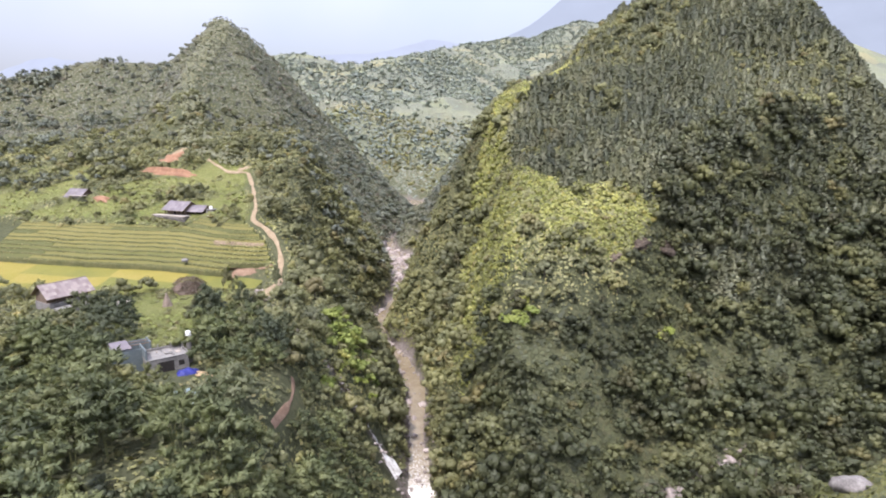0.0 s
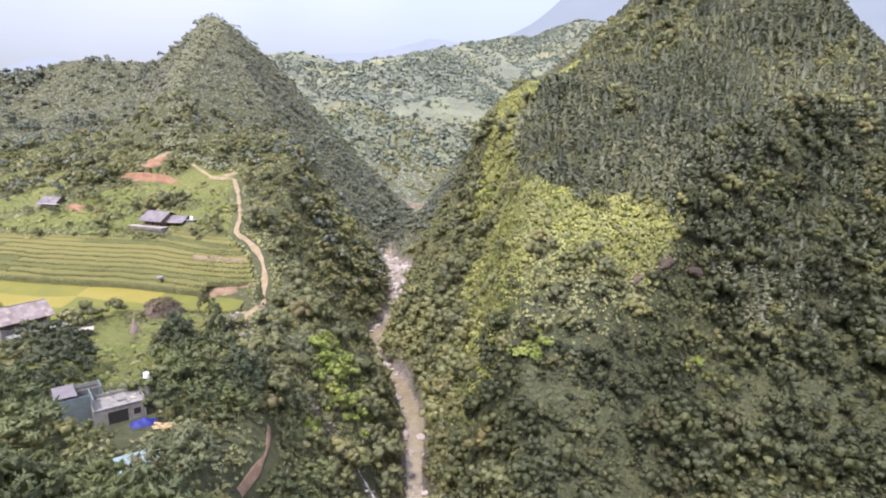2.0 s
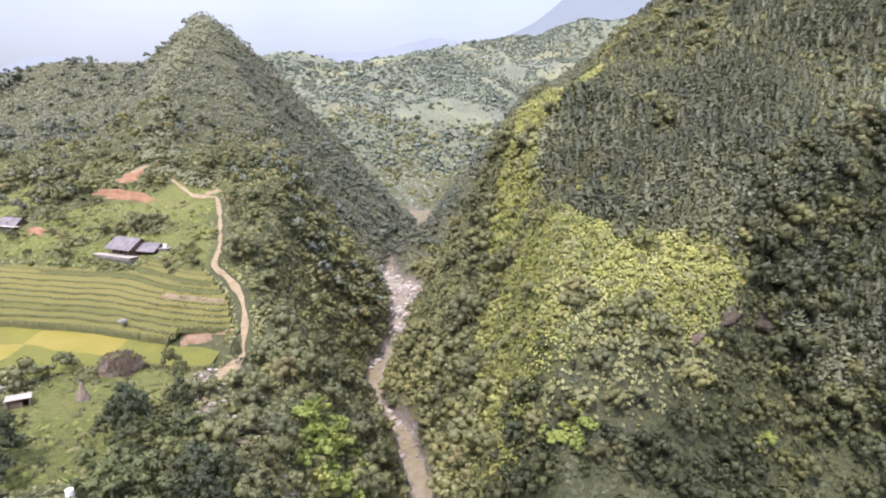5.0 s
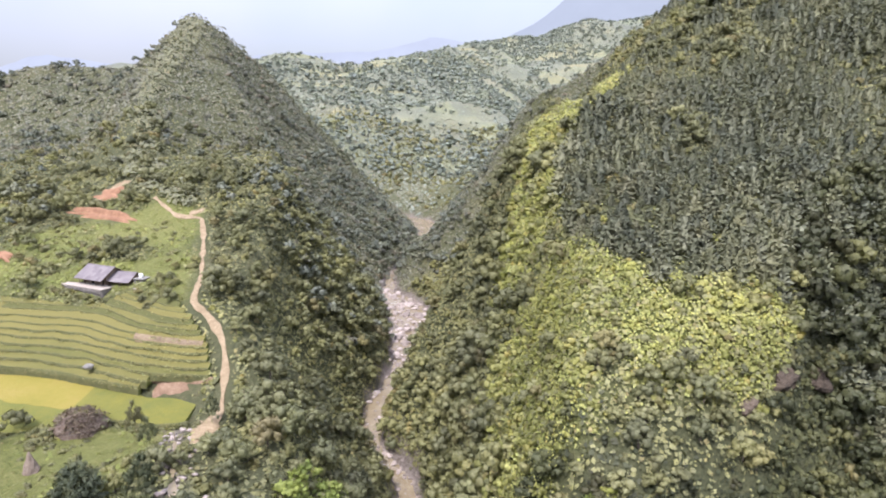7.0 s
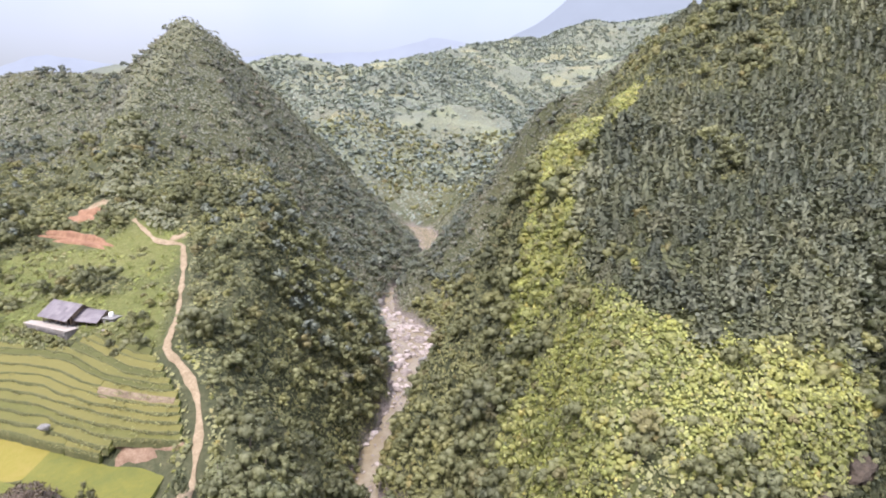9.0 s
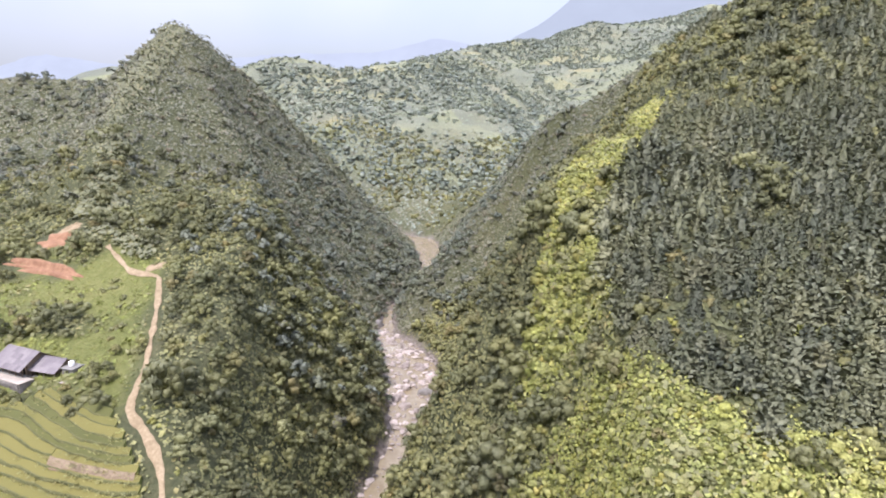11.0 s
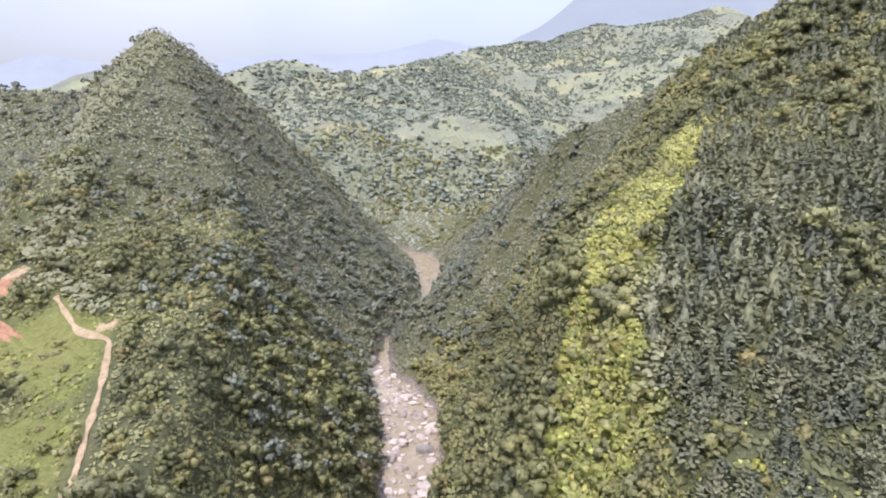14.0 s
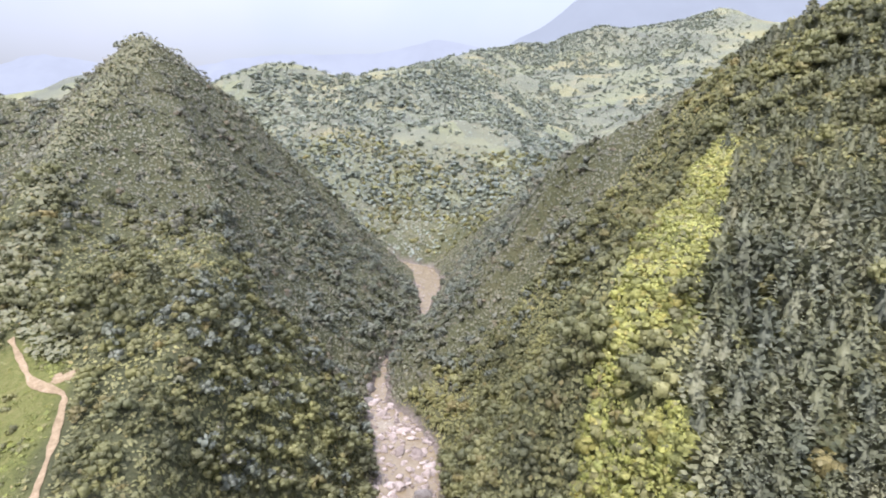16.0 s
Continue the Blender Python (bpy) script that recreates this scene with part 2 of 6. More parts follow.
M_TIN = simple("pale_blue_tin", [(0.3, (0.14, 0.195, 0.205)), (0.7, (0.21, 0.265, 0.272))], 0.6, 0.55, 0.2, 0.02)
M_CONCRETE = simple("raw_concrete", [(0.3, (0.115, 0.107, 0.10)), (0.5, (0.175, 0.165, 0.155)), (0.7, (0.26, 0.245, 0.23))], 0.7, 0.9, 0.4, 0.03)
M_BLUEWALL = simple("blue_grey_plaster", [(0.3, (0.085, 0.105, 0.112)), (0.7, (0.145, 0.168, 0.175))], 0.7, 0.9)
M_PALE = simple("pale_concrete_slab", [(0.3, (0.240, 0.204, 0.180)), (0.7, (0.372, 0.330, 0.288))], 0.5, 0.9)
M_TARP = simple("blue_tarp", [(0.3, (0.018, 0.022, 0.13)), (0.7, (0.035, 0.04, 0.22))], 0.9, 0.5, 0.6, 0.1)
M_DARK = simple("dark_opening", [(0.3, (0.015, 0.013, 0.012)), (0.7, (0.035, 0.03, 0.028))], 1.0, 0.9)
M_WHITE = simple("white_plastic", [(0.3, (0.62, 0.62, 0.60)), (0.7, (0.80, 0.80, 0.78))], 1.0, 0.4)
M_STRAW = simple("old_straw", [(0.3, (0.10, 0.075, 0.06)), (0.5, (0.19, 0.15, 0.12)), (0.7, (0.30, 0.24, 0.19))], 1.5, 0.95, 0.8, 0.1)
M_BRUSH = simple("dry_brush", [(0.3, (0.09, 0.065, 0.052)), (0.5, (0.18, 0.135, 0.11)), (0.7, (0.30, 0.245, 0.205))], 0.9, 0.95, 1.0, 0.4)
M_WOODCUT = simple("cut_logs", [(0.3, (0.32, 0.22, 0.12)), (0.7, (0.50, 0.38, 0.24))], 2.0, 0.85)
M_STONE = simple("field_stone", [(0.3, (0.09, 0.08, 0.075)), (0.5, (0.16, 0.145, 0.135)), (0.7, (0.26, 0.24, 0.225))], 0.8, 0.85, 0.8, 0.1)


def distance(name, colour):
    """Mountains veiled by kilometres of air: a plain backdrop, haze painted as emission."""
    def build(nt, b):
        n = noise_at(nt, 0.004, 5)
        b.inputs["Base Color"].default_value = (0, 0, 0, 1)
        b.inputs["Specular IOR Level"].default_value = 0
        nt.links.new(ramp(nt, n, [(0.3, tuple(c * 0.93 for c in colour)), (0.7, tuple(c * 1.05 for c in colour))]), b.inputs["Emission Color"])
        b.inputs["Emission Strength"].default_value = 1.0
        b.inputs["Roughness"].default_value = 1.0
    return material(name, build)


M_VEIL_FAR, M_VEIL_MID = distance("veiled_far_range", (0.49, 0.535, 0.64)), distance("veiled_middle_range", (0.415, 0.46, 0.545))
M_BRIGHT = leaves("bright_young_foliage", (0.153, 0.190, 0.048), (0.235, 0.271, 0.074), (0.336, 0.356, 0.113), 0.3, dry=0.05)
M_BRUSHBANK = simple("dry_brown_bank", [(0.3, (0.10, 0.075, 0.05)), (0.5, (0.20, 0.15, 0.10)), (0.75, (0.30, 0.23, 0.16))], 0.7, 0.95, 1.0, 0.3)
M_REDSOIL = simple("dry_red_brown_soil", [(0.3, (0.13, 0.080, 0.052)), (0.5, (0.215, 0.140, 0.095)), (0.7, (0.29, 0.21, 0.15))], 0.6, 0.95, 1.0, 0.25)
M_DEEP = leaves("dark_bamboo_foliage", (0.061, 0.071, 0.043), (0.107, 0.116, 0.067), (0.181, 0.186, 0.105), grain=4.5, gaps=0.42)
M_TALLGRASS = leaves("tall_grass", (0.121, 0.135, 0.039), (0.185, 0.201, 0.054), (0.258, 0.262, 0.084), 0.25)
M_DRYLEAF = leaves("dry_brown_sprays", (0.084, 0.062, 0.048), (0.168, 0.128, 0.100), (0.279, 0.228, 0.180), 0.2)

# ---- the lie of the land ----
def smin(a, b, k):
    h = np.clip(0.5 + 0.5 * (b - a) / k, 0, 1)
    return b * (1 - h) + a * h - k * h * (1 - h)


def smax(a, b, k):
    return -smin(-a, -b, k)


def lattice(x, y, seed):
    """Smooth value noise, -1 to 1."""
    xi, yi = np.floor(x).astype(np.int64), np.floor(y).astype(np.int64)
    fx, fy = x - xi, y - yi
    fx, fy = fx * fx * (3 - 2 * fx), fy * fy * (3 - 2 * fy)

    def h(i, j):
        v = (i * 374761393 + j * 668265263 + seed * 974711) & 0x7FFFFFFF
        v = ((v ^ (v >> 13)) * 1274126177) & 0x7FFFFFFF
        return ((v ^ (v >> 16)) & 0xFFFF) / 32767.5 - 1
    a, b, c, d = h(xi, yi), h(xi + 1, yi), h(xi, yi + 1), h(xi + 1, yi + 1)
    return (a * (1 - fx) + b * fx) * (1 - fy) + (c * (1 - fx) + d * fx) * fy


def fbm(x, y, size, octaves=4, seed=1):
    x, y = np.asarray(x, float), np.asarray(y, float)
    total, amp = np.zeros(np.broadcast(x, y).shape), 1.0
    for o in range(octaves):
        total = total + amp * lattice(x / size + 17.3 * o, y / size - 9.1 * o, seed + o)
        amp, size = amp * 0.5, size * 0.5
    return total


def line(x, y, pts):
    """Nearest point of a polyline: distance, side (+ right of its way), and the values carried by its points."""
    best = np.full(x.shape, 1e9)
    side, vals = np.zeros(x.shape), [np.zeros(x.shape) for _ in pts[0][2:]]
    for p, q in zip(pts, pts[1:]):
        dx, dy = q[0] - p[0], q[1] - p[1]
        t = np.clip(((x - p[0]) * dx + (y - p[1]) * dy) / (dx * dx + dy * dy), 0, 1)
        ex, ey = x - p[0] - t * dx, y - p[1] - t * dy
        d = np.hypot(ex, ey)
        near = d < best
        best = np.where(near, d, best)
        side = np.where(near, np.sign(dy * ex - dx * ey), side)
        for i in range(len(vals)):
            vals[i] = np.where(near, p[2 + i] * (1 - t) + q[2 + i] * t, vals[i])
    return best, side, vals


def ridge(x, y, pts, left, right, rnd=6.0):
    """A crest (x, y, z) that falls off to both sides."""
    out = np.full(x.shape, -1e3)
    for p, q in zip(pts, pts[1:]):
        dx, dy = q[0] - p[0], q[1] - p[1]
        t = np.clip(((x - p[0]) * dx + (y - p[1]) * dy) / (dx * dx + dy * dy), 0, 1)
        ex, ey = x - p[0] - t * dx, y - p[1] - t * dy
        d = np.hypot(ex, ey)
        s = dy * ex - dx * ey
        slope = left + (right - left) * (0.5 + 0.5 * np.tanh(s / (np.hypot(dx, dy) * 8.0)))
        out = np.maximum(out, p[2] * (1 - t) + q[2] * t - slope * (np.sqrt(d * d + rnd * rnd) - rnd))
    return out


# river: x, y, water level, half width
RIVER = [(0, -100, -16, 7), (0, 60, -12, 7), (-3, 115, -8, 4), (-5, 130, -4.5, 3), (-7, 148, -1, 2.2), (-8, 174, 1, 3), (-14, 198, 2.5, 2.2),
         (-25, 213, 5, 3), (-25, 230, 6.5, 3.5), (-20, 244, 7.2, 5), (-15.5, 262, 8, 6.5), (-15.8, 280, 8.6, 8.5), (-18.5, 312, 10, 10.5), (-25, 332, 11, 8.5), (-32, 346, 12, 3.5),
         (-33, 380, 13.5, 0.8), (-22, 418, 15, 0.6), (-18, 446, 15.5, 0.8), (-17.5, 482, 16, 4.5), (-17, 515, 16.5, 9), (-22, 548, 17.5, 8), (-48, 570, 19, 5), (-110, 590, 25, 5), (-220, 650, 32, 5)]
STREAM = [(0, 90, -8), (25, 98, 2), (43, 107, 9), (58, 114, 12), (75, 125, 15), (105, 150, 26), (140, 172, 42), (260, 260, 100)]
SPUR = [(-152, 430, 151), (-143, 345, 105), (-110, 272, 74), (-76, 240, 62), (-62, 196, 49), (-46, 163, 37.5)]
SHOULDER = [(-152, 430, 151), (-190, 424, 129), (-245, 415, 124), (-330, 400, 104), (-470, 380, 80)]
EASTFLANK = [(-152, 430, 151), (-112, 482, 98), (-66, 500, 56), (-34, 515, 28)]
SKYLINE = [(-900, 1050, 150), (-420, 1010, 180), (-130, 985, 196), (-60, 1005, 205), (20, 1250, 246), (90, 1440, 280), (216, 1500, 302), (341, 1500, 332), (580, 1515, 385), (640, 1525, 360), (720, 1535, 190), (1300, 1600, 90)]
FARSPUR = [(-60, 1000, 200), (-82, 925, 180), (-96, 780, 108), (-66, 690, 42)]
CASCADE = [(-53, 160, 36), (-48, 149, 35), (-45, 140.5, 34.5), (-40, 133, 33), (-34, 131, 31), (-28.5, 130, 27), (-24, 130.5, 19), (-17, 130.5, 6), (-9, 127.5, -4)]
LOWPATH = [(-29.7, 110.5), (-27.9, 105), (-27.5, 100), (-27.8, 96), (-28.3, 90)]
TRAIL = [(-45.6, 157), (-46, 164), (-47.1, 168.5), (-48.4, 174.2), (-50.3, 179.1), (-52.1, 182), (-54, 184), (-57, 187.3), (-60.5, 190), (-62.3, 193.5), (-62.8, 197),
         (-63.8, 202.5), (-67.6, 213.6), (-72.8, 227.8), (-78, 240), (-88, 245), (-101, 258)]


def contour(x, y):
    """The level lines of the field slope: they bend towards the trail's ridge."""
    v = y + 0.22 * (x + 80)
    return v + np.interp(x, [-89, -85, -68, -60, -50, -40], [0, 0.8, 8.8, 10.2, 8, 7]) * np.interp(v, [160, 176, 184, 190], [0, 0.35, 0.6, 1.1])


def contour_y(x, v):
    """The y at which contour(x, y) is v."""
    y = v - 0.22 * (x + 80)
    for _ in range(30):
        y = y + 0.4 * (v - contour(x, y))
    return y


def shelf_z(x, y):
    return np.interp(contour(x, y), [-80, 40, 70, 100, 130, 150, 165, 176, 180, 190, 206, 225, 240, 255, 270, 330], [50, 42, 40, 37, 36, 36.4, 36.8, 37.6, 40.4, 45.6, 52, 57.5, 62, 68, 73, 84])


def cliff_side(x, y):
    """Metres to the south-east of the brown cliff's edge."""
    return ((x - 44) * 25 - (y - 140) * 22) / 33.3


def land(x, y):
    d, side, (zr, wr) = line(x, y, RIVER)
    e = np.maximum(d - wr, 0)
    rough = fbm(x, y, 38, 4, 5)
    # left bank: shelf of fields, the peak and its spurs, the wall of the gorge
    left = shelf_z(x, y) + 0.5 * fbm(x, y, 30, 2, 3)
    peak = smax(ridge(x, y, SPUR, 0.62, 1.0), smax(ridge(x, y, SHOULDER, 0.8, 0.8), ridge(x, y, EASTFLANK, 0.9, 0.95), 6), 6)
    left = smax(left, peak + 3.0 * rough * np.clip((y - 230) / 60, 0, 1), 3)
    wall_l = zr + np.interp(y, [100, 150, 183, 216, 250, 300, 360, 420, 520], [2.0, 1.6, 1.35, 2.2, 1.9, 1.45, 1.1, 0.9, 0.85]) * e + 0.0025 * np.minimum(e, 150) ** 2 * np.clip((y - 260) / 60, 0, 1)
    left = smin(left, wall_l + 2.5 * rough * np.clip(e / 10, 0, 1), 5)
    # right bank: the steep mountain, the side stream before its foot
    cap = np.interp(y, [100, 185, 240, 285, 330, 380, 430, 520, 600, 700], [42, 80, 99, 113, 128, 110, 96, 90, 62, 40])
    cap = cap + (x - 60) * np.interp(y, [185, 240, 300, 400, 600], [0.05, 0.08, 0.45, 0.4, 0.35])
    cap = smin(cap, 71 + 65 * np.minimum(y / 300, 1) - 0.95 * (x - 175 * np.minimum(y / 300, 1)) - 0.25 * np.maximum(y - 300, 0), 10)
    foot = np.interp(x, [0, 20, 50, 72, 95, 130, 200, 400], [108, 113, 130, 146, 160, 176, 205, 260])
    face = 26 + np.interp(x, [20, 50, 95, 130], [0.8, 1.35, 2.3, 1.9]) * (y - foot)
    u = cliff_side(x, y)
    face = face - 9 * np.clip(u / 7, 0, 1) * np.exp(-np.clip(u - 6, 0, 99) / 30) * np.clip((y - 130) / 8, 0, 1) * np.clip((205 - y) / 30, 0, 1)
    d2, side2, (z2,) = line(x, y, STREAM)
    low = z2 + np.maximum(d2 - 1.5, 0) * np.where(side2 > 0, 0.46, 0.4)
    low = smin(low, 60 + 0 * x, 10)
    right = smin(smax(low, face, 5), cap, 7)
    wall_r = zr + np.interp(y, [126, 166, 200, 257, 290, 330, 400, 460, 600], [2.6, 2.6, 2.5, 2.0, 1.4, 0.95, 1.05, 1.05, 0.6]) * e + np.interp(y, [300, 330], [0, 0.004]) * np.minimum(e, 90) ** 2
    right = smin(right + 3.0 * rough, wall_r + 2.5 * rough * np.clip(e / 10, 0, 1), 6)
    z = np.where(side > 0, right, left)
    far = smax(ridge(x, y, SKYLINE, 0.42, 0.42, 20), ridge(x, y, FARSPUR, 0.55, 0.55, 15), 12) + 7 * fbm(x, y, 160, 5, 9) - 26 * (0.5 - np.abs(fbm(x, y, 240, 4, 19)))
    far = np.maximum(far, np.interp(np.hypot(x, y), [600, 1500], [5, 60]))
    z = np.where(y > 560, smax(z, far, 10), z)
    bed = zr - 1.2 + 0.25 * d
    z = np.where(e <= 0, np.minimum(z, bed), z)
    z = z - 1.6 * fields(x, y) - 0.4 * (e <= 0)
    return z


def fields(x, y):
    """1 where the rice terraces lie."""
    v = contour(x, y)
    edge = np.interp(y, [140, 163, 174, 180, 184, 188, 196, 206], [-49, -48.5, -50.5, -53, -56.5, -61, -65, -68])
    return np.clip((edge - x) / 2, 0, 1) * np.clip((v - np.interp(x, [-97, -86, -77, -72, -52], [151, 155, 163, 166, 168])) / 2, 0, 1) * np.clip((np.interp(x, [-92, -80], [199, 206]) - v) / 2, 0, 1) * np.clip((x + 165) / 4, 0, 1)


def off_water(x, y, margin=2.5):
    d, _, (_, wr) = line(x, y, RIVER)
    return np.clip((d - wr - margin + 1.5 * fbm(x, y, 10, 2, 14)) / 1.5, 0, 1)


def right_side(x, y):
    _, s, _ = line(x, y, RIVER)
    return s > 0


def crest_x(y):
    """West edge of the pine wood on the mountain."""
    return np.interp(y, [150, 163, 170, 180, 190, 198, 204, 219, 234, 300, 350], [34, 26.5, 22, 20, 19.3, 19.5, 21.6, 29.6, 37, 68, 92])


def pines(x, y):
    front = 154.5 + 4 * fbm(x, y, 20, 2, 41) + np.clip(x - 60, 0, 60) * 0.25
    return right_side(x, y) * np.clip((x - crest_x(y) - 1 + 2 * fbm(x, y, 12, 2, 42)) / 2, 0, 1) * np.clip((y - front) / 3, 0, 1) * (y < 340) * np.clip(1.25 + 1.2 * fbm(x, y, 30, 3, 48) - 0.7 * np.clip((x - 70) / 30, 0, 1), 0.2, 1)


def ferns(x, y):
    strip = np.clip((9 - np.abs(x - crest_x(y) + 4)) / 4, 0, 1) * np.clip((y - 160) / 8, 0, 1) * np.clip((300 - y) / 20, 0, 1)
    apron = np.clip((x - 2) / 8, 0, 1) * np.clip((74 - x) / 14, 0, 1) * np.clip((y - 134 - 0.22 * x) / 8, 0, 1) * np.clip((186 - y) / 10, 0, 1) * np.clip(-0.3 - cliff_side(x, y) / 4, 0, 1)
    return (1 - 0.9 * pines(x, y)) * right_side(x, y) * np.clip(np.maximum(strip * (1.0 + 1.7 * fbm(x, y, 11, 3, 43)), apron * (0.95 + 1.1 * fbm(x, y, 16, 3, 43))), 0, 1)

# ---- building helpers ----
def mesh_of(name, verts, faces, mat, tint=None, smooth=False, normals=None):
    """A mesh from arrays of vertices and of faces with equal corner counts."""
    verts, faces = np.asarray(verts, np.float32), np.asarray(faces, np.int32)
    me = bpy.data.meshes.new(name)
    k = faces.shape[1]
    me.vertices.add(len(verts))
    me.vertices.foreach_set("co", verts.ravel())
    me.loops.add(faces.size)
    me.loops.foreach_set("vertex_index", faces.ravel())
    me.polygons.add(len(faces))
    me.polygons.foreach_set("loop_start", np.arange(0, faces.size, k, dtype=np.int32))
    if smooth or normals is not None:
        me.polygons.foreach_set("use_smooth", np.ones(len(faces), bool))
    if tint is not None:
        me.attributes.new("tint", "FLOAT", "POINT").data.foreach_set("value", np.asarray(tint, np.float32))
    me.materials.append(mat)
    me.update(calc_edges=True)
    if normals is not None:             # leaves shade softly, as the mass that they make up
        me.attributes.new("custom_normal", "FLOAT_VECTOR", "POINT").data.foreach_set("vector", np.asarray(normals, np.float32).ravel())
    return me


def part(name, bm, mat, parent, label="", smooth=False):
    """Links a bmesh as one mesh object under a thing or a part."""
    me = bpy.data.meshes.new(name)
    bm.normal_update()
    bm.to_mesh(me)
    bm.free()
    if smooth:
        me.polygons.foreach_set("use_smooth", np.ones(len(me.polygons), bool))
    me.materials.append(mat)
    ob = new(name, me)
    ob.parent = parent
    if label:
        ob["label"] = label
    return ob


def part_mesh(name, me, parent, label=""):
    ob = new(name, me)
    ob.parent = parent
    if label:
        ob["label"] = label
    return ob


def box(bm, x0, x1, y0, y1, z0, z1, bevel=0.0):
    vs = [bm.verts.new((x, y, z)) for z in (z0, z1) for x, y in ((x0, y0), (x1, y0), (x1, y1), (x0, y1))]
    fs = [(3, 2, 1, 0), (4, 5, 6, 7), (0, 1, 5, 4), (1, 2, 6, 5), (2, 3, 7, 6), (3, 0, 4, 7)]
    faces = [bm.faces.new([vs[i] for i in f]) for f in fs]
    if bevel:
        edges = list({e for f in faces for e in f.edges})
        bmesh.ops.bevel(bm, geom=edges, offset=bevel, segments=1, affect="EDGES")
    return bm


def boxes(*dims, bevel=0.0):
    bm = bmesh.new()
    for d in dims:
        box(bm, *d, bevel=bevel)
    return bm


# ---- ground ----
def spaced(parts):
    out = []
    for a, b, step in parts:
        out += list(np.arange(a, b, step))
    return np.array(out)


GX = np.concatenate([-spaced([(190, 260, 6), (260, 420, 14), (420, 1000, 40), (1000, 3200, 180)])[::-1], np.arange(-188, 150, 2.0), spaced([(150, 230, 4), (230, 400, 14), (400, 1000, 30), (1000, 3200, 180)])])
GY = np.concatenate([-spaced([(45, 120, 8), (120, 400, 40), (400, 3000, 300)])[::-1], np.arange(-40, 400, 2.0), spaced([(400, 560, 3), (560, 800, 6), (800, 1700, 12), (1700, 4000, 150)])])
gx, gy = np.meshgrid(GX, GY)
gz = land(gx.ravel(), gy.ravel()).reshape(gx.shape)


def ground_z(x, y):
    """Height of the ground sheet."""
    x, y = np.asarray(x, float), np.asarray(y, float)
    i, j = np.clip(np.searchsorted(GX, x) - 1, 0, len(GX) - 2), np.clip(np.searchsorted(GY, y) - 1, 0, len(GY) - 2)
    fx, fy = (x - GX[i]) / (GX[i + 1] - GX[i]), (y - GY[j]) / (GY[j + 1] - GY[j])
    return (gz[j, i] * (1 - fx) + gz[j, i + 1] * fx) * (1 - fy) + (gz[j + 1, i] * (1 - fx) + gz[j + 1, i + 1] * fx) * fy


def ground_slope(x, y):
    a = (ground_z(x + 1.5, y) - ground_z(x - 1.5, y)) / 3
    b = (ground_z(x, y + 1.5) - ground_z(x, y - 1.5)) / 3
    return a, b


def meadow(x, y):
    """1 where grass lies open: round the house, beside the trail, the clearing of the village."""
    v = contour(x, y)
    edge = np.interp(y, [90, 120, 163, 174, 182, 188, 196, 206, 240], [-52, -48, -46, -48, -52, -58, -62.5, -65, -76])
    up = np.clip((edge - x) / 4, 0, 1) * np.clip((v - np.interp(x, [-92, -80], [198, 205])) / 3, 0, 1) * np.clip((252 - v + 8 * fbm(x, y, 25, 3, 21)) / 5, 0, 1) * np.clip((x + 190) / 10, 0, 1)
    yard = np.clip((edge - 5 - x) / 3, 0, 1) * np.clip((y - 112 + 5 * fbm(x, y, 12, 3, 22)) / 3, 0, 1) * np.clip((np.interp(x, [-97, -86, -77, -72, -52], [151, 155, 163, 166, 168]) - v) / 2, 0, 1) * np.clip((x + 84) / 3, 0, 1)
    corner = np.clip((x - 51) / 6, 0, 1) * np.clip((100 - y + 6 * fbm(x, y, 12, 2, 4)) / 5, 0, 1)
    up = up * np.clip(0.95 + 1.5 * fbm(x, y, 14, 3, 24) + np.clip((x + 100) / 25, -0.5, 0.6), 0, 1)
    return np.clip(up + yard + corner, 0, 1)


def far_woods(x, y):
    """1 in the groves of the far hillside: gullies, hedges between its fields, the skyline."""
    g = fbm(x, y, 130, 5, 31)
    hedge = np.maximum(np.exp(-(fbm(x, y, 110, 3, 131) / 0.05) ** 2), np.exp(-(fbm(x, y, 80, 2, 137) / 0.04) ** 2))
    return np.clip(np.maximum((g - 0.16) * 6, 0.75 * hedge) + 0.3 * np.clip(0.8 + 2 * fbm(x, y, 40, 3, 135), 0.35, 1), 0, 1)


def build_ground():
    ny, nx = gx.shape
    idx = np.arange(nx * ny).reshape(ny, nx)
    faces = np.stack([idx[:-1, :-1], idx[:-1, 1:], idx[1:, 1:], idx[1:, :-1]], -1).reshape(-1, 4)
    x, y, z = gx.ravel(), gy.ravel(), gz.ravel()
    me = mesh_of("ground", np.stack([x, y, z], 1), faces, M_GROUND, smooth=True)
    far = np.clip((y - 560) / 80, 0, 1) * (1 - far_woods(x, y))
    d, _, (zr, wr) = line(x, y, RIVER)
    rocky = np.clip((wr + 2.2 + 1.8 * fbm(x, y, 9, 3, 14) - d) / 2.0, 0, 1)
    d3, _, _ = line(x, y, CASCADE)
    rocky = np.maximum(rocky, np.clip((1.5 - d3) / 1.0, 0, 1))
    d2, _, _ = line(x, y, STREAM)
    rocky = np.maximum(rocky, np.clip((2.6 + 1.5 * fbm(x, y, 8, 2, 15) - d2) / 1.5, 0, 1) * (x > 5) * (x < 70))
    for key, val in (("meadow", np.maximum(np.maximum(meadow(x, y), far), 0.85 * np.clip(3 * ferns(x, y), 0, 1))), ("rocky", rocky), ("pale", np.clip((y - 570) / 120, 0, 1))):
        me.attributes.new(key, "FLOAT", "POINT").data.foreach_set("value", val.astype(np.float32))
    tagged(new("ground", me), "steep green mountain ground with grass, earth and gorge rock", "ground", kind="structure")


build_ground()


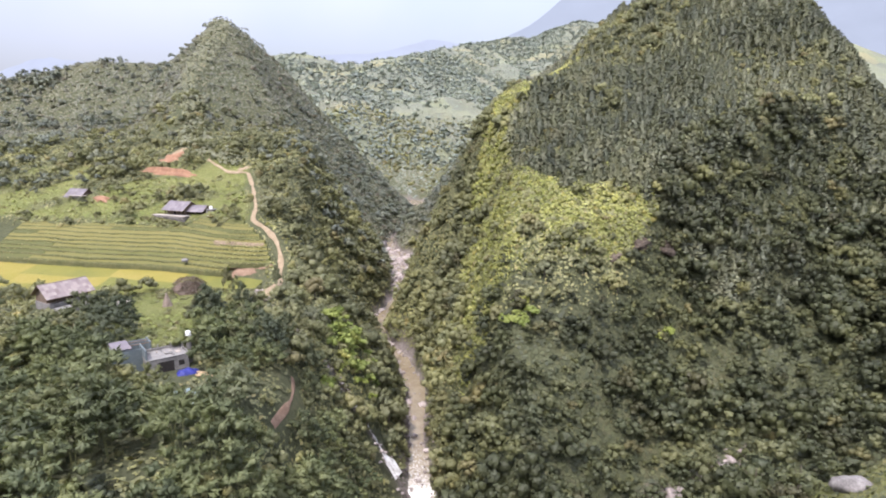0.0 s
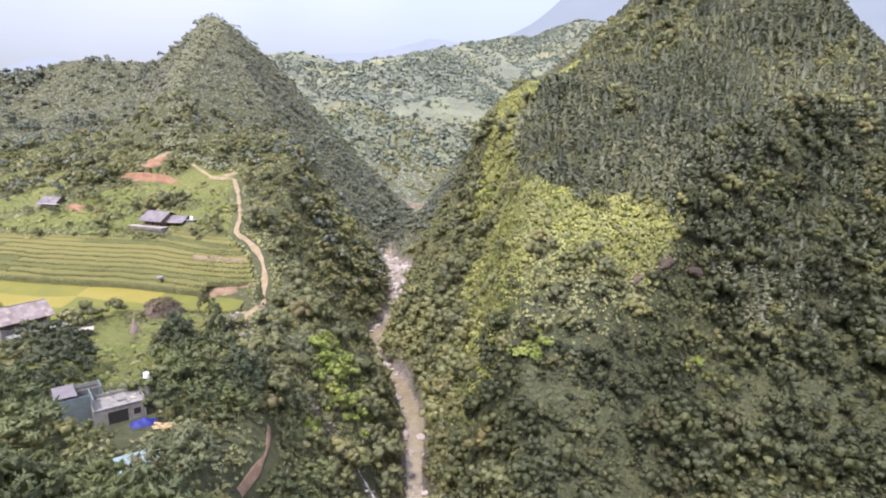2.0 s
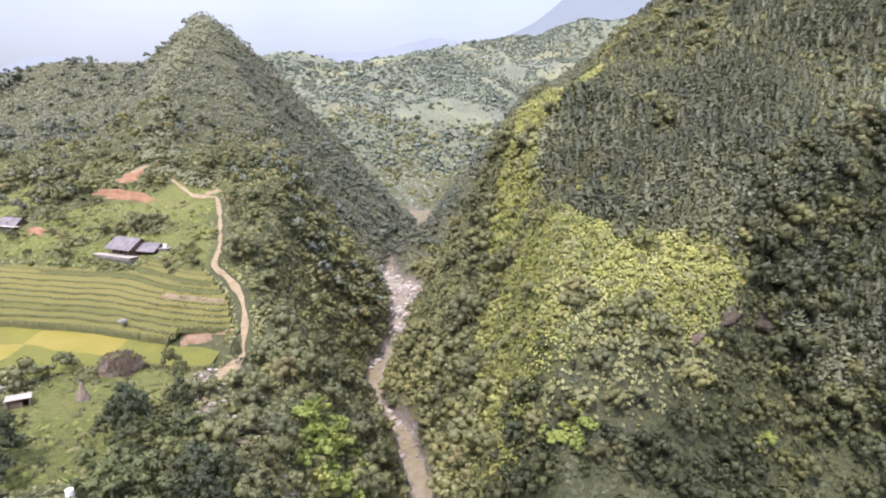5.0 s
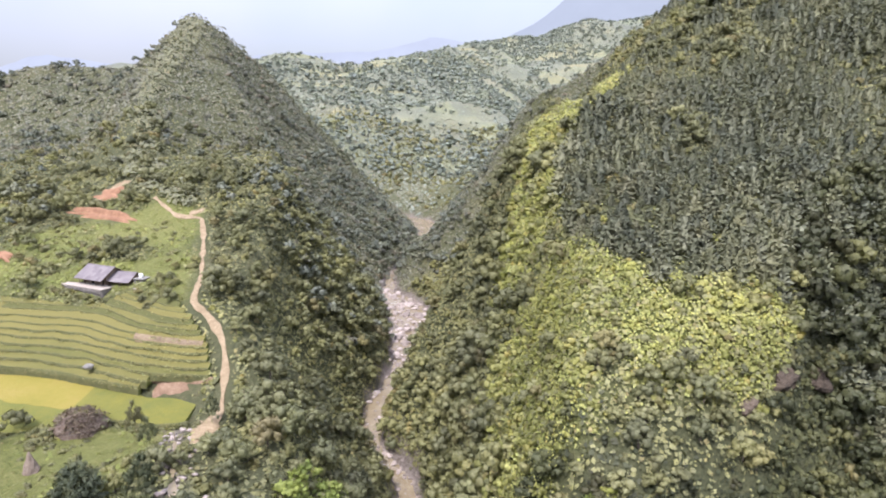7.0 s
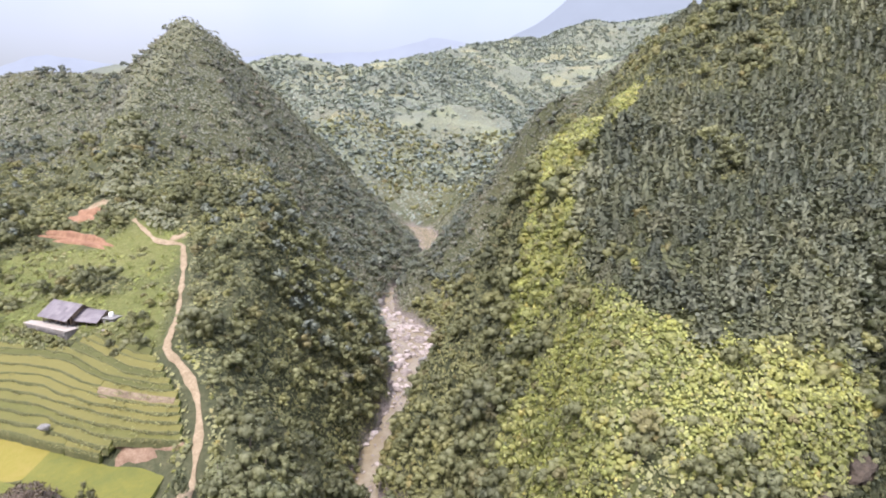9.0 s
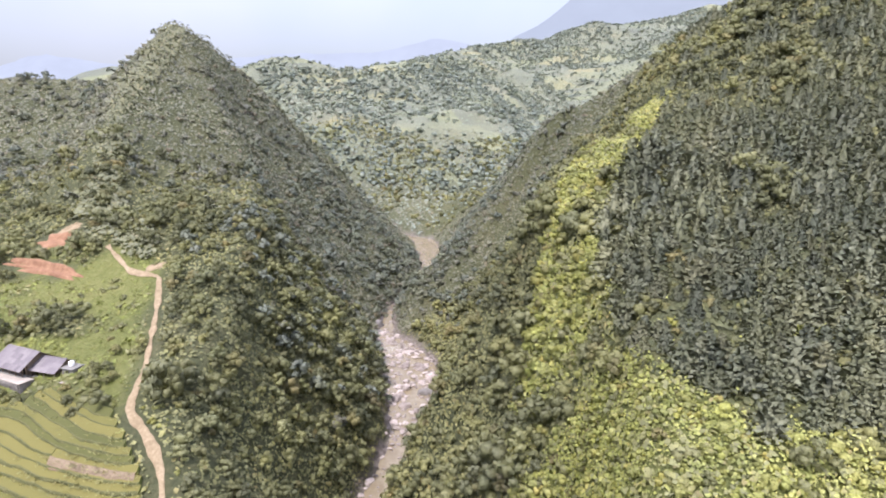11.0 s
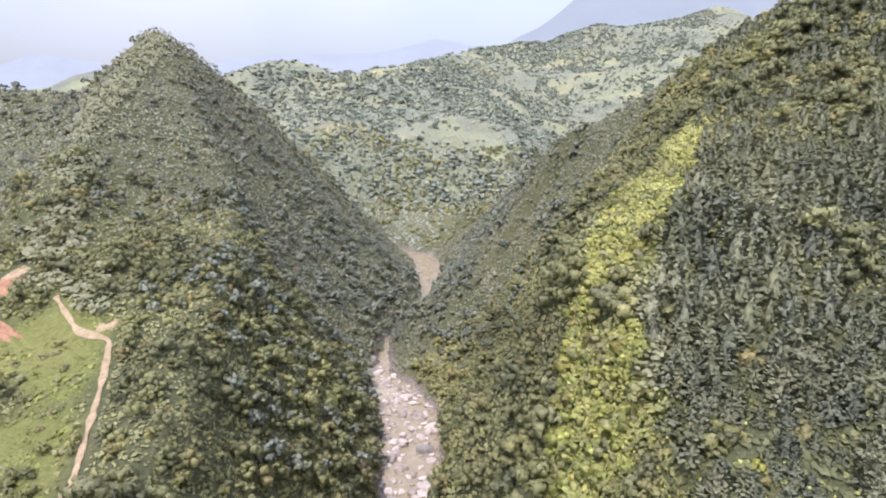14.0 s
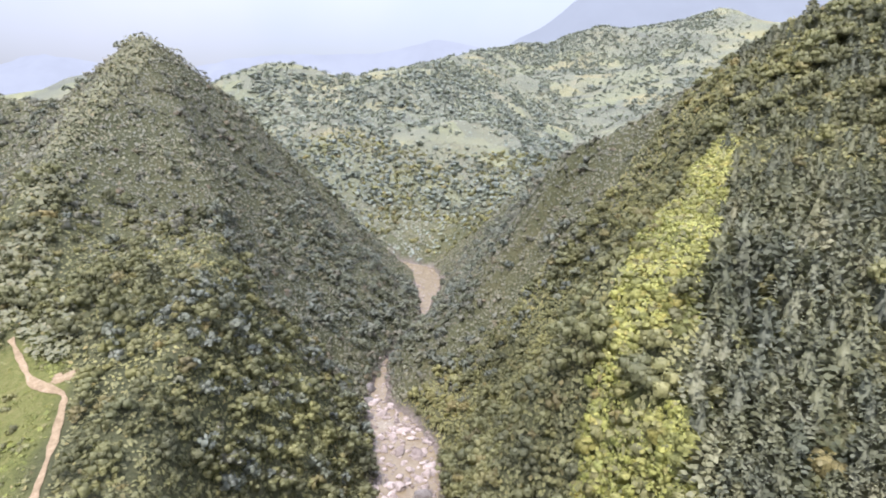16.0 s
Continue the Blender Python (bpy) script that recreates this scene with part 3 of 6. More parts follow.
# ---- river ----
def sample_line(pts, step, soften=5.0):
    """Even points along a polyline, smoothed, with all its values."""
    p = np.array(pts, float)
    s = np.concatenate([[0], np.cumsum(np.hypot(np.diff(p[:, 0]), np.diff(p[:, 1])))])
    t = np.arange(0, s[-1], step)
    q = np.stack([np.interp(t, s, p[:, i]) for i in range(p.shape[1])], 1)
    k = max(1, int(soften / step))
    pad = np.concatenate([np.repeat(q[:1], k, 0), q, np.repeat(q[-1:], k, 0)])
    return np.stack([np.convolve(pad[:, i], np.ones(2 * k + 1) / (2 * k + 1), "valid") for i in range(q.shape[1])], 1)


def ribbon(name, pts, across, mat, lift, foam=None, level=None):
    """A strip along pts; across gives each point's half width."""
    d = np.gradient(pts[:, :2], axis=0)
    nrm = np.stack([d[:, 1], -d[:, 0]], 1) / np.maximum(np.hypot(d[:, 0], d[:, 1]), 1e-6)[:, None]
    u = np.linspace(-1, 1, 7)
    xy = pts[:, None, :2] + nrm[:, None, :] * (across[:, None] * u)[:, :, None]
    z = ground_z(xy[..., 0], xy[..., 1]) + lift - 0.12 * (np.abs(u) > 0.9) if level is None else np.repeat(level[:, None], 7, 1)
    v = np.concatenate([xy, z[..., None]], -1)
    n, m = v.shape[:2]
    idx = np.arange(n * m).reshape(n, m)
    f = np.stack([idx[:-1, :-1], idx[:-1, 1:], idx[1:, 1:], idx[1:, :-1]], -1).reshape(-1, 4)
    me = mesh_of(name, v.reshape(-1, 3), f, mat, smooth=True)
    if foam is not None:
        me.attributes.new("foam", "FLOAT", "POINT").data.foreach_set("value", np.repeat(foam, m).astype(np.float32))
    return me


rv = sample_line(RIVER, 1.5)
fall = np.clip(np.gradient(rv[:, 2]) * 1.1, 0, 0.30) + 0.16 * fbm(rv[:, 1], rv[:, 0], 22, 3, 8)
tagged(new("river", ribbon("river", rv, rv[:, 3] + 1.0, M_WATER, 0, foam=0.07 + fall + 0.45 * np.exp(-((rv[:, 1] - 125) / 6.0) ** 2) + 0.13 * np.exp(-((rv[:, 1] - 315) / 26) ** 4), level=rv[:, 2])), "shallow brown mountain river with white rapids", "river", kind="structure")

trail = sample_line(TRAIL, 0.6, 1.8)
tw = 0.62 + 0.4 * fbm(trail[:, 1], trail[:, 0], 4, 3, 2) + 0.15 * np.exp(-((trail[:, 1] - 186) / 4) ** 2)
tagged(new("trail", ribbon("trail", trail, tw, M_DIRT, 0.3)), "narrow trodden pale earth trail along the ridge", "path", kind="structure")
low = sample_line(LOWPATH, 0.8)
tagged(new("footpath", ribbon("footpath", low, 0.3 + 0.2 * fbm(low[:, 1], low[:, 0], 6, 2, 2), M_REDSOIL, 0.3)), "narrow red earth footpath under the trees", "path", kind="structure")
cs = sample_line(CASCADE, 0.7)
cs[:, 2] = ground_z(cs[:, 0], cs[:, 1]) + 0.5
cw = np.interp(cs[:, 0], [-53, -40, -30, -19, -16.5, -9], [0.45, 0.5, 0.25, 0.35, 2.4, 3.3]) * (1 + 1.1 * fbm(cs[:, 1], cs[:, 0], 3, 2, 18))
up_ = cs[:, 0] < -21
tagged(new("waterfall", ribbon("waterfall", cs[~up_], cw[~up_], M_FALL, 0, level=cs[~up_, 2])), "white side stream falling over rocks to the river", "waterfall", kind="structure")
tagged(new("side_stream", ribbon("side_stream", cs[up_], cw[up_], M_WATER, 0, foam=np.full(int(up_.sum()), 0.2), level=cs[up_, 2])), "thin silty side stream running past the village", "stream", kind="structure")

# ---- plants ----
rng = np.random.default_rng(7)


def unit(v):
    return v / (np.linalg.norm(v, axis=-1, keepdims=True) + 1e-9)


def sprays(quads, mass, own=0.38):
    """Quads (n, 4, 3) turned to face out of the leafy mass that they belong to; their shading leans to the mass."""
    fn = unit(np.cross(quads[:, 1] - quads[:, 0], quads[:, 2] - quads[:, 0]))
    back = (fn * mass).sum(1) < 0
    quads[back] = quads[back][:, ::-1]
    fn[back] *= -1
    n = len(quads)
    return quads.reshape(-1, 3), np.arange(4 * n).reshape(n, 4), np.repeat(unit(unit(mass) + own * fn), 4, 0)


def leaf_quads(centres, outward, size, droop, r, narrow=0.45, mass=None):
    """Leaf sprays: one rhombus a centre, pointing outward."""
    n = len(centres)
    a = outward + r.normal(0, 0.55, (n, 3))
    a[:, 2] += droop
    a = unit(a)
    b = unit(np.cross(a, r.normal(0, 1, (n, 3))))
    L = (size * r.uniform(0.6, 1.35, n))[:, None]
    v = np.stack([centres - a * L * 0.45, centres + b * L * narrow, centres + a * L * 0.6, centres - b * L * narrow], 1)
    return sprays(v, outward if mass is None else mass)


def leaf_shell(centres, outward, size, r, narrow=0.45, jitter=0.55):
    """Leaf sprays that lie over a crown's surface like shingles."""
    n = len(centres)
    o = unit(outward + r.normal(0, jitter, (n, 3)))
    a = unit(np.cross(o, r.normal(0, 1, (n, 3))))
    b = np.cross(o, a)
    L = (size * r.uniform(0.5, 1.5, n))[:, None]
    v = np.stack([centres - a * L * 0.5, centres + b * L * narrow + o * L * 0.08, centres + a * L * 0.6 - o * L * 0.1, centres - b * L * narrow + o * L * 0.08], 1)
    return sprays(v, outward)


def ball_quads(c, rad, r, n=2, dome=False):
    """A lumpy closed quad ball, or a dome that is open below: the leafy mass of a crown."""
    vs, fs, seen = [], [], {}
    for ax in range(3):
        for sgn in (-1, 1):
            if dome and ax == 2 and sgn < 0:
                continue
            for i in range(n):
                for j in range(n):
                    q = []
                    for di, dj in ((0, 0), (1, 0), (1, 1), (0, 1)):
                        p = [0, 0, 0]
                        p[ax], p[(ax + 1) % 3], p[(ax + 2) % 3] = sgn, 2 * (i + di) / n - 1, 2 * (j + dj) / n - 1
                        key = tuple(round(x, 3) for x in p)
                        if key not in seen:
                            seen[key] = len(vs)
                            vs.append(p)
                        q.append(seen[key])
                    fs.append(q if sgn > 0 else q[::-1])
    v = unit(np.array(vs, float))
    a = r.uniform(0, 1.57)
    v[:, :2] = np.stack([v[:, 0] * math.cos(a) - v[:, 1] * math.sin(a), v[:, 0] * math.sin(a) + v[:, 1] * math.cos(a)], 1)
    nrm = unit(v / rad + r.normal(0, 0.25, v.shape) / np.mean(rad))
    v = v * r.uniform(0.6, 1.0, (len(v), 1)) * (1.0 if n > 1 else 1.1)
    return v * rad + c, np.array(fs), nrm


def joined(pieces):
    vs, fs, ns, off = [], [], [], 0
    for v, f, n in pieces:
        vs.append(v)
        fs.append(f + off)
        ns.append(n)
        off += len(v)
    return np.concatenate(vs), np.concatenate(fs), np.concatenate(ns)


def crown_broad(seed, leaves_n, blobs=7, h=1.0, leaf=0.1, core=2, narrow=0.42):
    """Unit-high uneven crown: billows of leaf sprays over dense cores."""
    r = np.random.default_rng(seed)
    out = []
    for b in range(blobs):
        ang, rad = b * 2.4 + r.uniform(-0.5, 0.5), 0.40 * math.sqrt((b + 0.2) / blobs) * r.uniform(0.75, 1.15)
        c = np.array([rad * math.cos(ang), rad * math.sin(ang), h * (0.84 - 1.0 * rad ** 1.3 - r.uniform(0, 0.22))])
        br = r.uniform(0.13, 0.22) * np.array([1, 1, r.uniform(0.8, 1.1)])
        v, f, n = ball_quads(c, br, r, core, True)
        out.append((v, f, unit(n + 0.35 * unit(v - [0, 0, 0.45 * h]))))
        k = leaves_n // blobs
        d = r.normal(0, 1, (k, 3))
        d[:, 2] = np.abs(d[:, 2]) * 0.9 - 0.25
        d = unit(d)
        out.append(leaf_shell(c + d * br * r.uniform(0.7, 1.2, (k, 1)), d, leaf, r, narrow))
    return joined(out)


def crown_shrub(seed, n, leaf=0.2, blobs=4):
    """Low mound of sprays that grows from the ground."""
    r = np.random.default_rng(seed)
    out = []
    for i in range(blobs):
        a = i * 2.1 + r.uniform(-0.4, 0.4)
        rad = 0.0 if i == 0 else 0.32
        c = np.array([rad * math.cos(a), rad * math.sin(a), r.uniform(0.22, 0.4) if i == 0 else r.uniform(0.0, 0.2)])
        br = np.array([0.34, 0.34, 0.42]) * r.uniform(0.75, 1.15)
        out.append(ball_quads(c, br, r, 1, True))
        k = n // blobs
        d = r.normal(0, 1, (k, 3))
        d[:, 2] = np.abs(d[:, 2]) * 0.8
        d = unit(d)
        out.append(leaf_shell(c + d * br * r.uniform(0.7, 1.2, (k, 1)), d, leaf, r, 0.42))
    return joined(out)


def crown_pine(seed, tiers, per):
    """Unit-high conifer: whorls of rising branch sprays that narrow to a tip."""
    r = np.random.default_rng(seed)
    sides = 6
    rings = [(0.08, 0.06), (0.14, 0.18), (0.11, 0.42), (0.06, 0.68), (0.01, 0.92)]
    a = np.arange(sides) * 2 * math.pi / sides
    core = np.concatenate([np.stack([np.cos(a) * q, np.sin(a) * q, 0 * a + z], 1) * np.append(r.uniform(0.75, 1.2, (sides, 1)) @ np.ones((1, 2)), np.ones((sides, 1)), 1) for q, z in rings])
    cf = np.array([[i * sides + k, i * sides + (k + 1) % sides, (i + 1) * sides + (k + 1) % sides, (i + 1) * sides + k] for i in range(len(rings) - 1) for k in range(sides)])
    out = [(core, cf, unit(core * [1, 1, 0] + [0, 0, 0.06]))]
    n = tiers * per
    f = ((np.arange(n) + r.uniform(0, 1, n)) / n) ** 1.25
    ang = np.arange(n) * 2.4 + r.uniform(-0.5, 0.5, n)
    rad = (0.33 * (1 - f) ** 0.7 + 0.01) * r.uniform(0.6, 1.1, n) * (0.9 + 0.2 * np.sin(f * 30 + seed) + 0.14 * np.sin(ang * 2 + 9 * f + seed))
    d = np.stack([np.cos(ang), np.sin(ang), 0.15 + 0.7 * f], 1)
    c = d * [1, 1, 0] * rad[:, None] + np.stack([0 * f, 0 * f, 0.08 + 0.86 * f], 1)
    out.append(leaf_quads(c, d * 1.2, 0.115, 0.0, r, 0.36, unit(d * [1, 1, 0] + [0, 0, 0.45])))
    return joined(out)


def crown_bamboo(seed, plumes, per):
    """Unit-high bamboo clump: arching plumes, each a burst of long hanging leaves."""
    r = np.random.default_rng(seed)
    out = []
    for i in range(plumes):
        ang, rad = i * 2.4 + r.uniform(-0.4, 0.4), 0.42 * math.sqrt((i + 0.5) / plumes) * r.uniform(0.8, 1.15)
        c = np.array([rad * math.cos(ang), rad * math.sin(ang), (0.93 - 1.15 * rad) * r.uniform(0.72, 1.06)])
        d = r.normal(0, 1, (per, 3))
        d[:, 2] = np.abs(d[:, 2]) * 0.9 - 0.2
        d[:, 0] += 0.6 * math.cos(ang)
        d[:, 1] += 0.6 * math.sin(ang)
        d = unit(d)
        p = c + d * r.uniform(0.03, 0.115, (per, 1)) * [1, 1, 0.75]
        out.append(leaf_quads(p, d * 1.5, 0.085, -0.45, r, 0.15, d + [0, 0, 0.5]))
        out.append(ball_quads(c - [0, 0, 0.02], np.array([0.09, 0.09, 0.075]), r, 1))
    return joined(out)


def tuft(seed, n):
    """Fern or tall grass: arching fronds from one root."""
    r = np.random.default_rng(seed)
    ang = r.uniform(0, 6.28, n)
    d = np.stack([np.cos(ang), np.sin(ang), r.uniform(0.2, 1.0, n)], 1)
    c = d * r.uniform(0.12, 0.6, (n, 1))
    return leaf_quads(c, d, 0.42, 0.05, r, 0.26, d * [0.6, 0.6, 0] + [0, 0, 0.8])


def tube(path, radii, sides=5):
    """A tapered tube through points."""
    path = np.asarray(path, float)
    a = np.arange(sides) * 2 * math.pi / sides
    v = np.concatenate([p + np.stack([np.cos(a) * w, np.sin(a) * w, 0 * a], 1) for p, w in zip(path, radii)])
    f = [[i * sides + k, i * sides + (k + 1) % sides, (i + 1) * sides + (k + 1) % sides, (i + 1) * sides + k] for i in range(len(path) - 1) for k in range(sides)]
    return v, np.array(f)


def strew(protos, xs, ys, zs, heights, widths, r):
    """All plants of one kind in one array, each turned and sized its own way."""
    vs, fs, ts, ns, off = [], [], [], [], 0
    pick = r.integers(0, len(protos), len(xs))
    turn = r.uniform(0, 6.283, len(xs))
    hue = r.uniform(0, 1, len(xs))
    for k, (pv, pf, pn) in enumerate(protos):
        m = np.where(pick == k)[0]
        if not len(m):
            continue
        c, s = np.cos(turn[m])[:, None], np.sin(turn[m])[:, None]
        w, h = widths[m][:, None], heights[m][:, None]
        x = (pv[None, :, 0] * c - pv[None, :, 1] * s) * w + xs[m][:, None]
        y = (pv[None, :, 0] * s + pv[None, :, 1] * c) * w + ys[m][:, None]
        z = pv[None, :, 2] * h + zs[m][:, None]
        vs.append(np.stack([x, y, z], -1).reshape(-1, 3))
        ns.append(np.stack([pn[None, :, 0] * c - pn[None, :, 1] * s, pn[None, :, 0] * s + pn[None, :, 1] * c, pn[None, :, 2] + 0 * c], -1).reshape(-1, 3))
        fs.append((pf[None] + (np.arange(len(m)) * len(pv))[:, None, None] + off).reshape(-1, 4))
        ts.append(np.repeat(hue[m], len(pv)))
        off += len(m) * len(pv)
    return np.concatenate(vs), np.concatenate(fs), np.concatenate(ts), np.concatenate(ns)


def poisson(x0, x1, y0, y1, gap, r, keep):
    """Jittered grid points that keep() lets stand, as many to the square metre of slope as of flat ground."""
    gap = gap / 1.9
    xs, ys = np.meshgrid(np.arange(x0, x1, gap), np.arange(y0, y1, gap))
    xs, ys = xs.ravel() + r.uniform(-0.5, 0.5, xs.size) * gap, ys.ravel() + r.uniform(-0.5, 0.5, ys.size) * gap
    sa, sb = ground_slope(xs, ys)
    k = r.uniform(0, 1, xs.size) < keep(xs, ys) * 0.623 * np.minimum(np.sqrt(1 + sa ** 2 + sb ** 2) / 1.85, 1.8)
    return xs[k], ys[k]


def near_trail(x, y):
    d, _, _ = line(x, y, TRAIL)
    return d


def near_fall(x, y):
    return line(x, y, CASCADE)[0]


def beside_fall(x, y):
    """Clear of the side stream: wide at the waterfall, narrow where trees close over it."""
    return near_fall(x, y) > np.where(x > -17, 3.8, 0.3)


def near_path(x, y):
    return line(x, y, LOWPATH)[0]


def open_land(x, y):
    return np.clip(1 - meadow(x, y) - fields(x, y), 0, 1) * (near_trail(x, y) > 2.6) * beside_fall(x, y) * (near_path(x, y) > 1.2) * clear_of_huts(x, y)


LOW = [(-60, 111, 8), (-63, 121, 8), (-36, 80.5, 3.5), (-33.5, 75, 3), (-41, 93, 4), (-45, 96, 4), (-45.5, 106, 3.5), (-49, 97, 4)]     # only low plants grow here
HUTS = [(-81, 145, 4), (-12, 127.5, 5.0), (-8, 121, 3.5), (-54, 106, 7.5), (-39.5, 86.5, 4), (-48, 101, 4.5), (-30, 105, 1.8), (-97, 147, 8.5), (-90, 142, 5), (-124, 252, 5), (-116, 250, 5), (-108, 248, 5), (-100, 245, 4), (-119, 266, 7), (40, 458, 9)]


def clear_of_huts(x, y):
    out = np.ones(np.shape(x))
    for hx, hy, hr in HUTS:
        out = out * (np.hypot(x - hx, y - hy) > hr)
    return out


def cover(name, region, gap, size, keep, mat, label, category="shrubs", lift=0.25):
    """Low growth that hugs the slope: leafy plates laid along the ground."""
    xs, ys = poisson(*region, gap, rng, keep)
    sa, sb = ground_slope(xs, ys)
    up = np.stack([-sa, -sb, np.ones(len(xs))], 1)
    up /= np.linalg.norm(up, axis=1)[:, None]
    c = np.stack([xs, ys, ground_z(xs, ys)], 1) + up * (lift * rng.uniform(0.4, 1.6, len(xs)) + 2.2 * lift * np.clip(fbm(xs, ys, 3.2, 2, 88), 0, 1))[:, None]
    v, f, n = leaf_shell(c, up, size, rng, 0.42, 0.4)
    return stuff(name, (v, f, np.repeat(rng.uniform(0, 1, len(xs)), 4), n), mat, label, category)


def low_places(x, y):
    out = np.ones(np.shape(x))
    for hx, hy, hr in LOW:
        out = out * (np.hypot(x - hx, y - hy) > hr)
    return out


def stuff(name, arrays, mat, label, category="shrubs"):
    v, f, t, n = arrays
    return tagged(new(name, mesh_of(name, v, f, mat, t, normals=n)), label, category, kind="stuff")

# ---- woods ----
def wood_keep(x, y):
    return off_water(x, y, 1.0) * open_land(x, y)


def visible(x, y):
    """Only the stretch of the valley that the flight can look at."""
    return np.abs(x + 5) < 35 + 0.80 * np.maximum(y, 0)


def trunk_mesh(name, mat, kind, seed):
    """Unit-high trunk with limbs, or culms."""
    r = np.random.default_rng(seed)
    out = []
    if kind == "culms":
        a, lean = r.uniform(0, 6.28), r.uniform(0.05, 0.3)
        out.append(tube([(0.04 * math.cos(a) + lean * t ** 2 * math.cos(a), 0.04 * math.sin(a) + lean * t ** 2 * math.sin(a), 0.7 * t) for t in (0, 0.35, 0.7, 1)], [0.005, 0.005, 0.004, 0.001], 4))
    else:
        out.append(tube([(0, 0, -0.05), (0.01, 0.01, 0.4), (0, 0.01, 0.9)], [0.03, 0.02, 0.005], 6))
        for i in range(5):
            a = i * 2.4
            z0 = 0.3 + 0.09 * i
            reach = 0.2 if kind == "limbs" else 0.12
            out.append(tube([(0, 0, z0), (reach * 0.5 * math.cos(a), reach * 0.5 * math.sin(a), z0 + 0.08), (reach * math.cos(a), reach * math.sin(a), z0 + (0.2 if kind == "limbs" else 0.1))], [0.011, 0.008, 0.003], 4))
    v, f, _ = joined([(v, f, v) for v, f in out])
    return mesh_of(name, v, f, mat)


def single_trees(name, part_name, trunk_name, xs, ys, hs, ws, crowns, trunks, label, category, group, sink=0.3):
    zs = ground_z(xs, ys) - sink
    for i in range(len(xs)):
        root = tagged(new(name), label(hs[i]) if callable(label) else label, category, group)
        root.empty_display_size = 0.5
        for k in range(4 if trunk_name == "culm" else 1):
            t = part_mesh(trunk_name, trunks[(i + k) % len(trunks)], root)
            if trunk_name == "culm":
                t.matrix_local = pose(0, 0, 0, 0, 0, 90 * k + 20)
        part_mesh(part_name, crowns[i % len(crowns)], root)
        root.matrix_world = pose(float(xs[i]), float(ys[i]), float(zs[i]), rng.uniform(-3, 3), rng.uniform(-3, 3), rng.uniform(0, 360)) @ Matrix.Diagonal((float(ws[i]), float(ws[i]), float(hs[i]), 1))


def plant(name, protos, region, gap, heights, width, keep, mat, label, sink=0.3, category="trees", own=None, own_most=290):
    """A wood: the plants that own() picks (300 at most) stand as things, the rest as stuff."""
    xs, ys = poisson(*region, gap, rng, lambda x, y: keep(x, y) * visible(x, y))
    h = (heights[0] + (heights[1] - heights[0]) * rng.uniform(0, 1, len(xs)) ** 1.6) * (1 + 0.3 * fbm(xs, ys, 18, 2, 77))
    w = h * rng.uniform(*width, len(xs))
    if own:
        sel = np.zeros(len(xs), bool)
        sel[np.where(own[0](xs, ys))[0][:own_most]] = True
        single_trees(own[1], "crown" if own[1] != "bamboo_clump" else "foliage", "trunk" if own[1] != "bamboo_clump" else "culm", xs[sel], ys[sel], h[sel], w[sel], *own[2:])
        xs, ys, h, w = xs[~sel], ys[~sel], h[~sel], w[~sel]
    if len(xs):
        stuff(name, strew(protos, xs, ys, ground_z(xs, ys) - sink, h, w, rng), mat, label, category)
    return len(xs)


def meshes(name, protos, mat):
    return [mesh_of(name, v, f, mat, normals=n) for v, f, n in protos]


P_BROAD = [crown_broad(100 + i, 330, 11, 1.0, 0.075, 1) for i in range(6)]
P_BROAD_S = [crown_broad(120 + i, 168, 7, 1.0, 0.098, 1) for i in range(8)]
P_BROAD_F = [crown_broad(130 + i, 48, 6, 1.0, 0.17, 1) for i in range(8)]
P_SHRUB = [crown_shrub(140 + i, 21, 0.2, 3) for i in range(8)]
P_PINE = [crown_pine(160 + i, 13, 12) for i in range(8)]
P_PINE_L = [crown_pine(180 + i, 24, 15) for i in range(6)]
P_BAMBOO = [crown_bamboo(200 + i, 18, 30) for i in range(6)]
P_TUFT = [tuft(220 + i, 13) for i in range(6)]
P_DOT = [crown_shrub(260 + i, 6, 0.42, 1) for i in range(8)]
P_FAR = [crown_shrub(240 + i, 14, 0.22, 2) for i in range(6)]
T_LIMB = [trunk_mesh("trunk", M_BARK, "limbs", 400 + i) for i in range(3)]
T_PINE = [trunk_mesh("trunk", M_BARK, "pine", 410 + i) for i in range(3)]
T_CULM = [trunk_mesh("culm", M_CULM, "culms", 420 + i) for i in range(7)]
C_SHADE = meshes("crown", P_BROAD, M_SHADEWOOD)
C_BROAD, C_PINE, C_BAMBOO = meshes("crown", P_BROAD, M_BROAD), meshes("crown", P_PINE_L, M_PINE), meshes("foliage", P_BAMBOO, M_BAMBOO)


def shaded_gully(x, y):
    """1 where leaves carry painted shade: side gully, mountain foot, recess beside the cliff."""
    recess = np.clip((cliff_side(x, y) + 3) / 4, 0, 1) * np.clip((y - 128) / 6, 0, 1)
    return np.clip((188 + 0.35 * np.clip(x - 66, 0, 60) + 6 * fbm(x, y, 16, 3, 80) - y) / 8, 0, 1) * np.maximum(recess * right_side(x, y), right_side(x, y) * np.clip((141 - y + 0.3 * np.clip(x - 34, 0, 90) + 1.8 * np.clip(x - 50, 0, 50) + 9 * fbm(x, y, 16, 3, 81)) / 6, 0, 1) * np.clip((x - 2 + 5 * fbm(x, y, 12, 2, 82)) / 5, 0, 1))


def tall(a, b, cut_h):
    return lambda h: a if h > cut_h else b


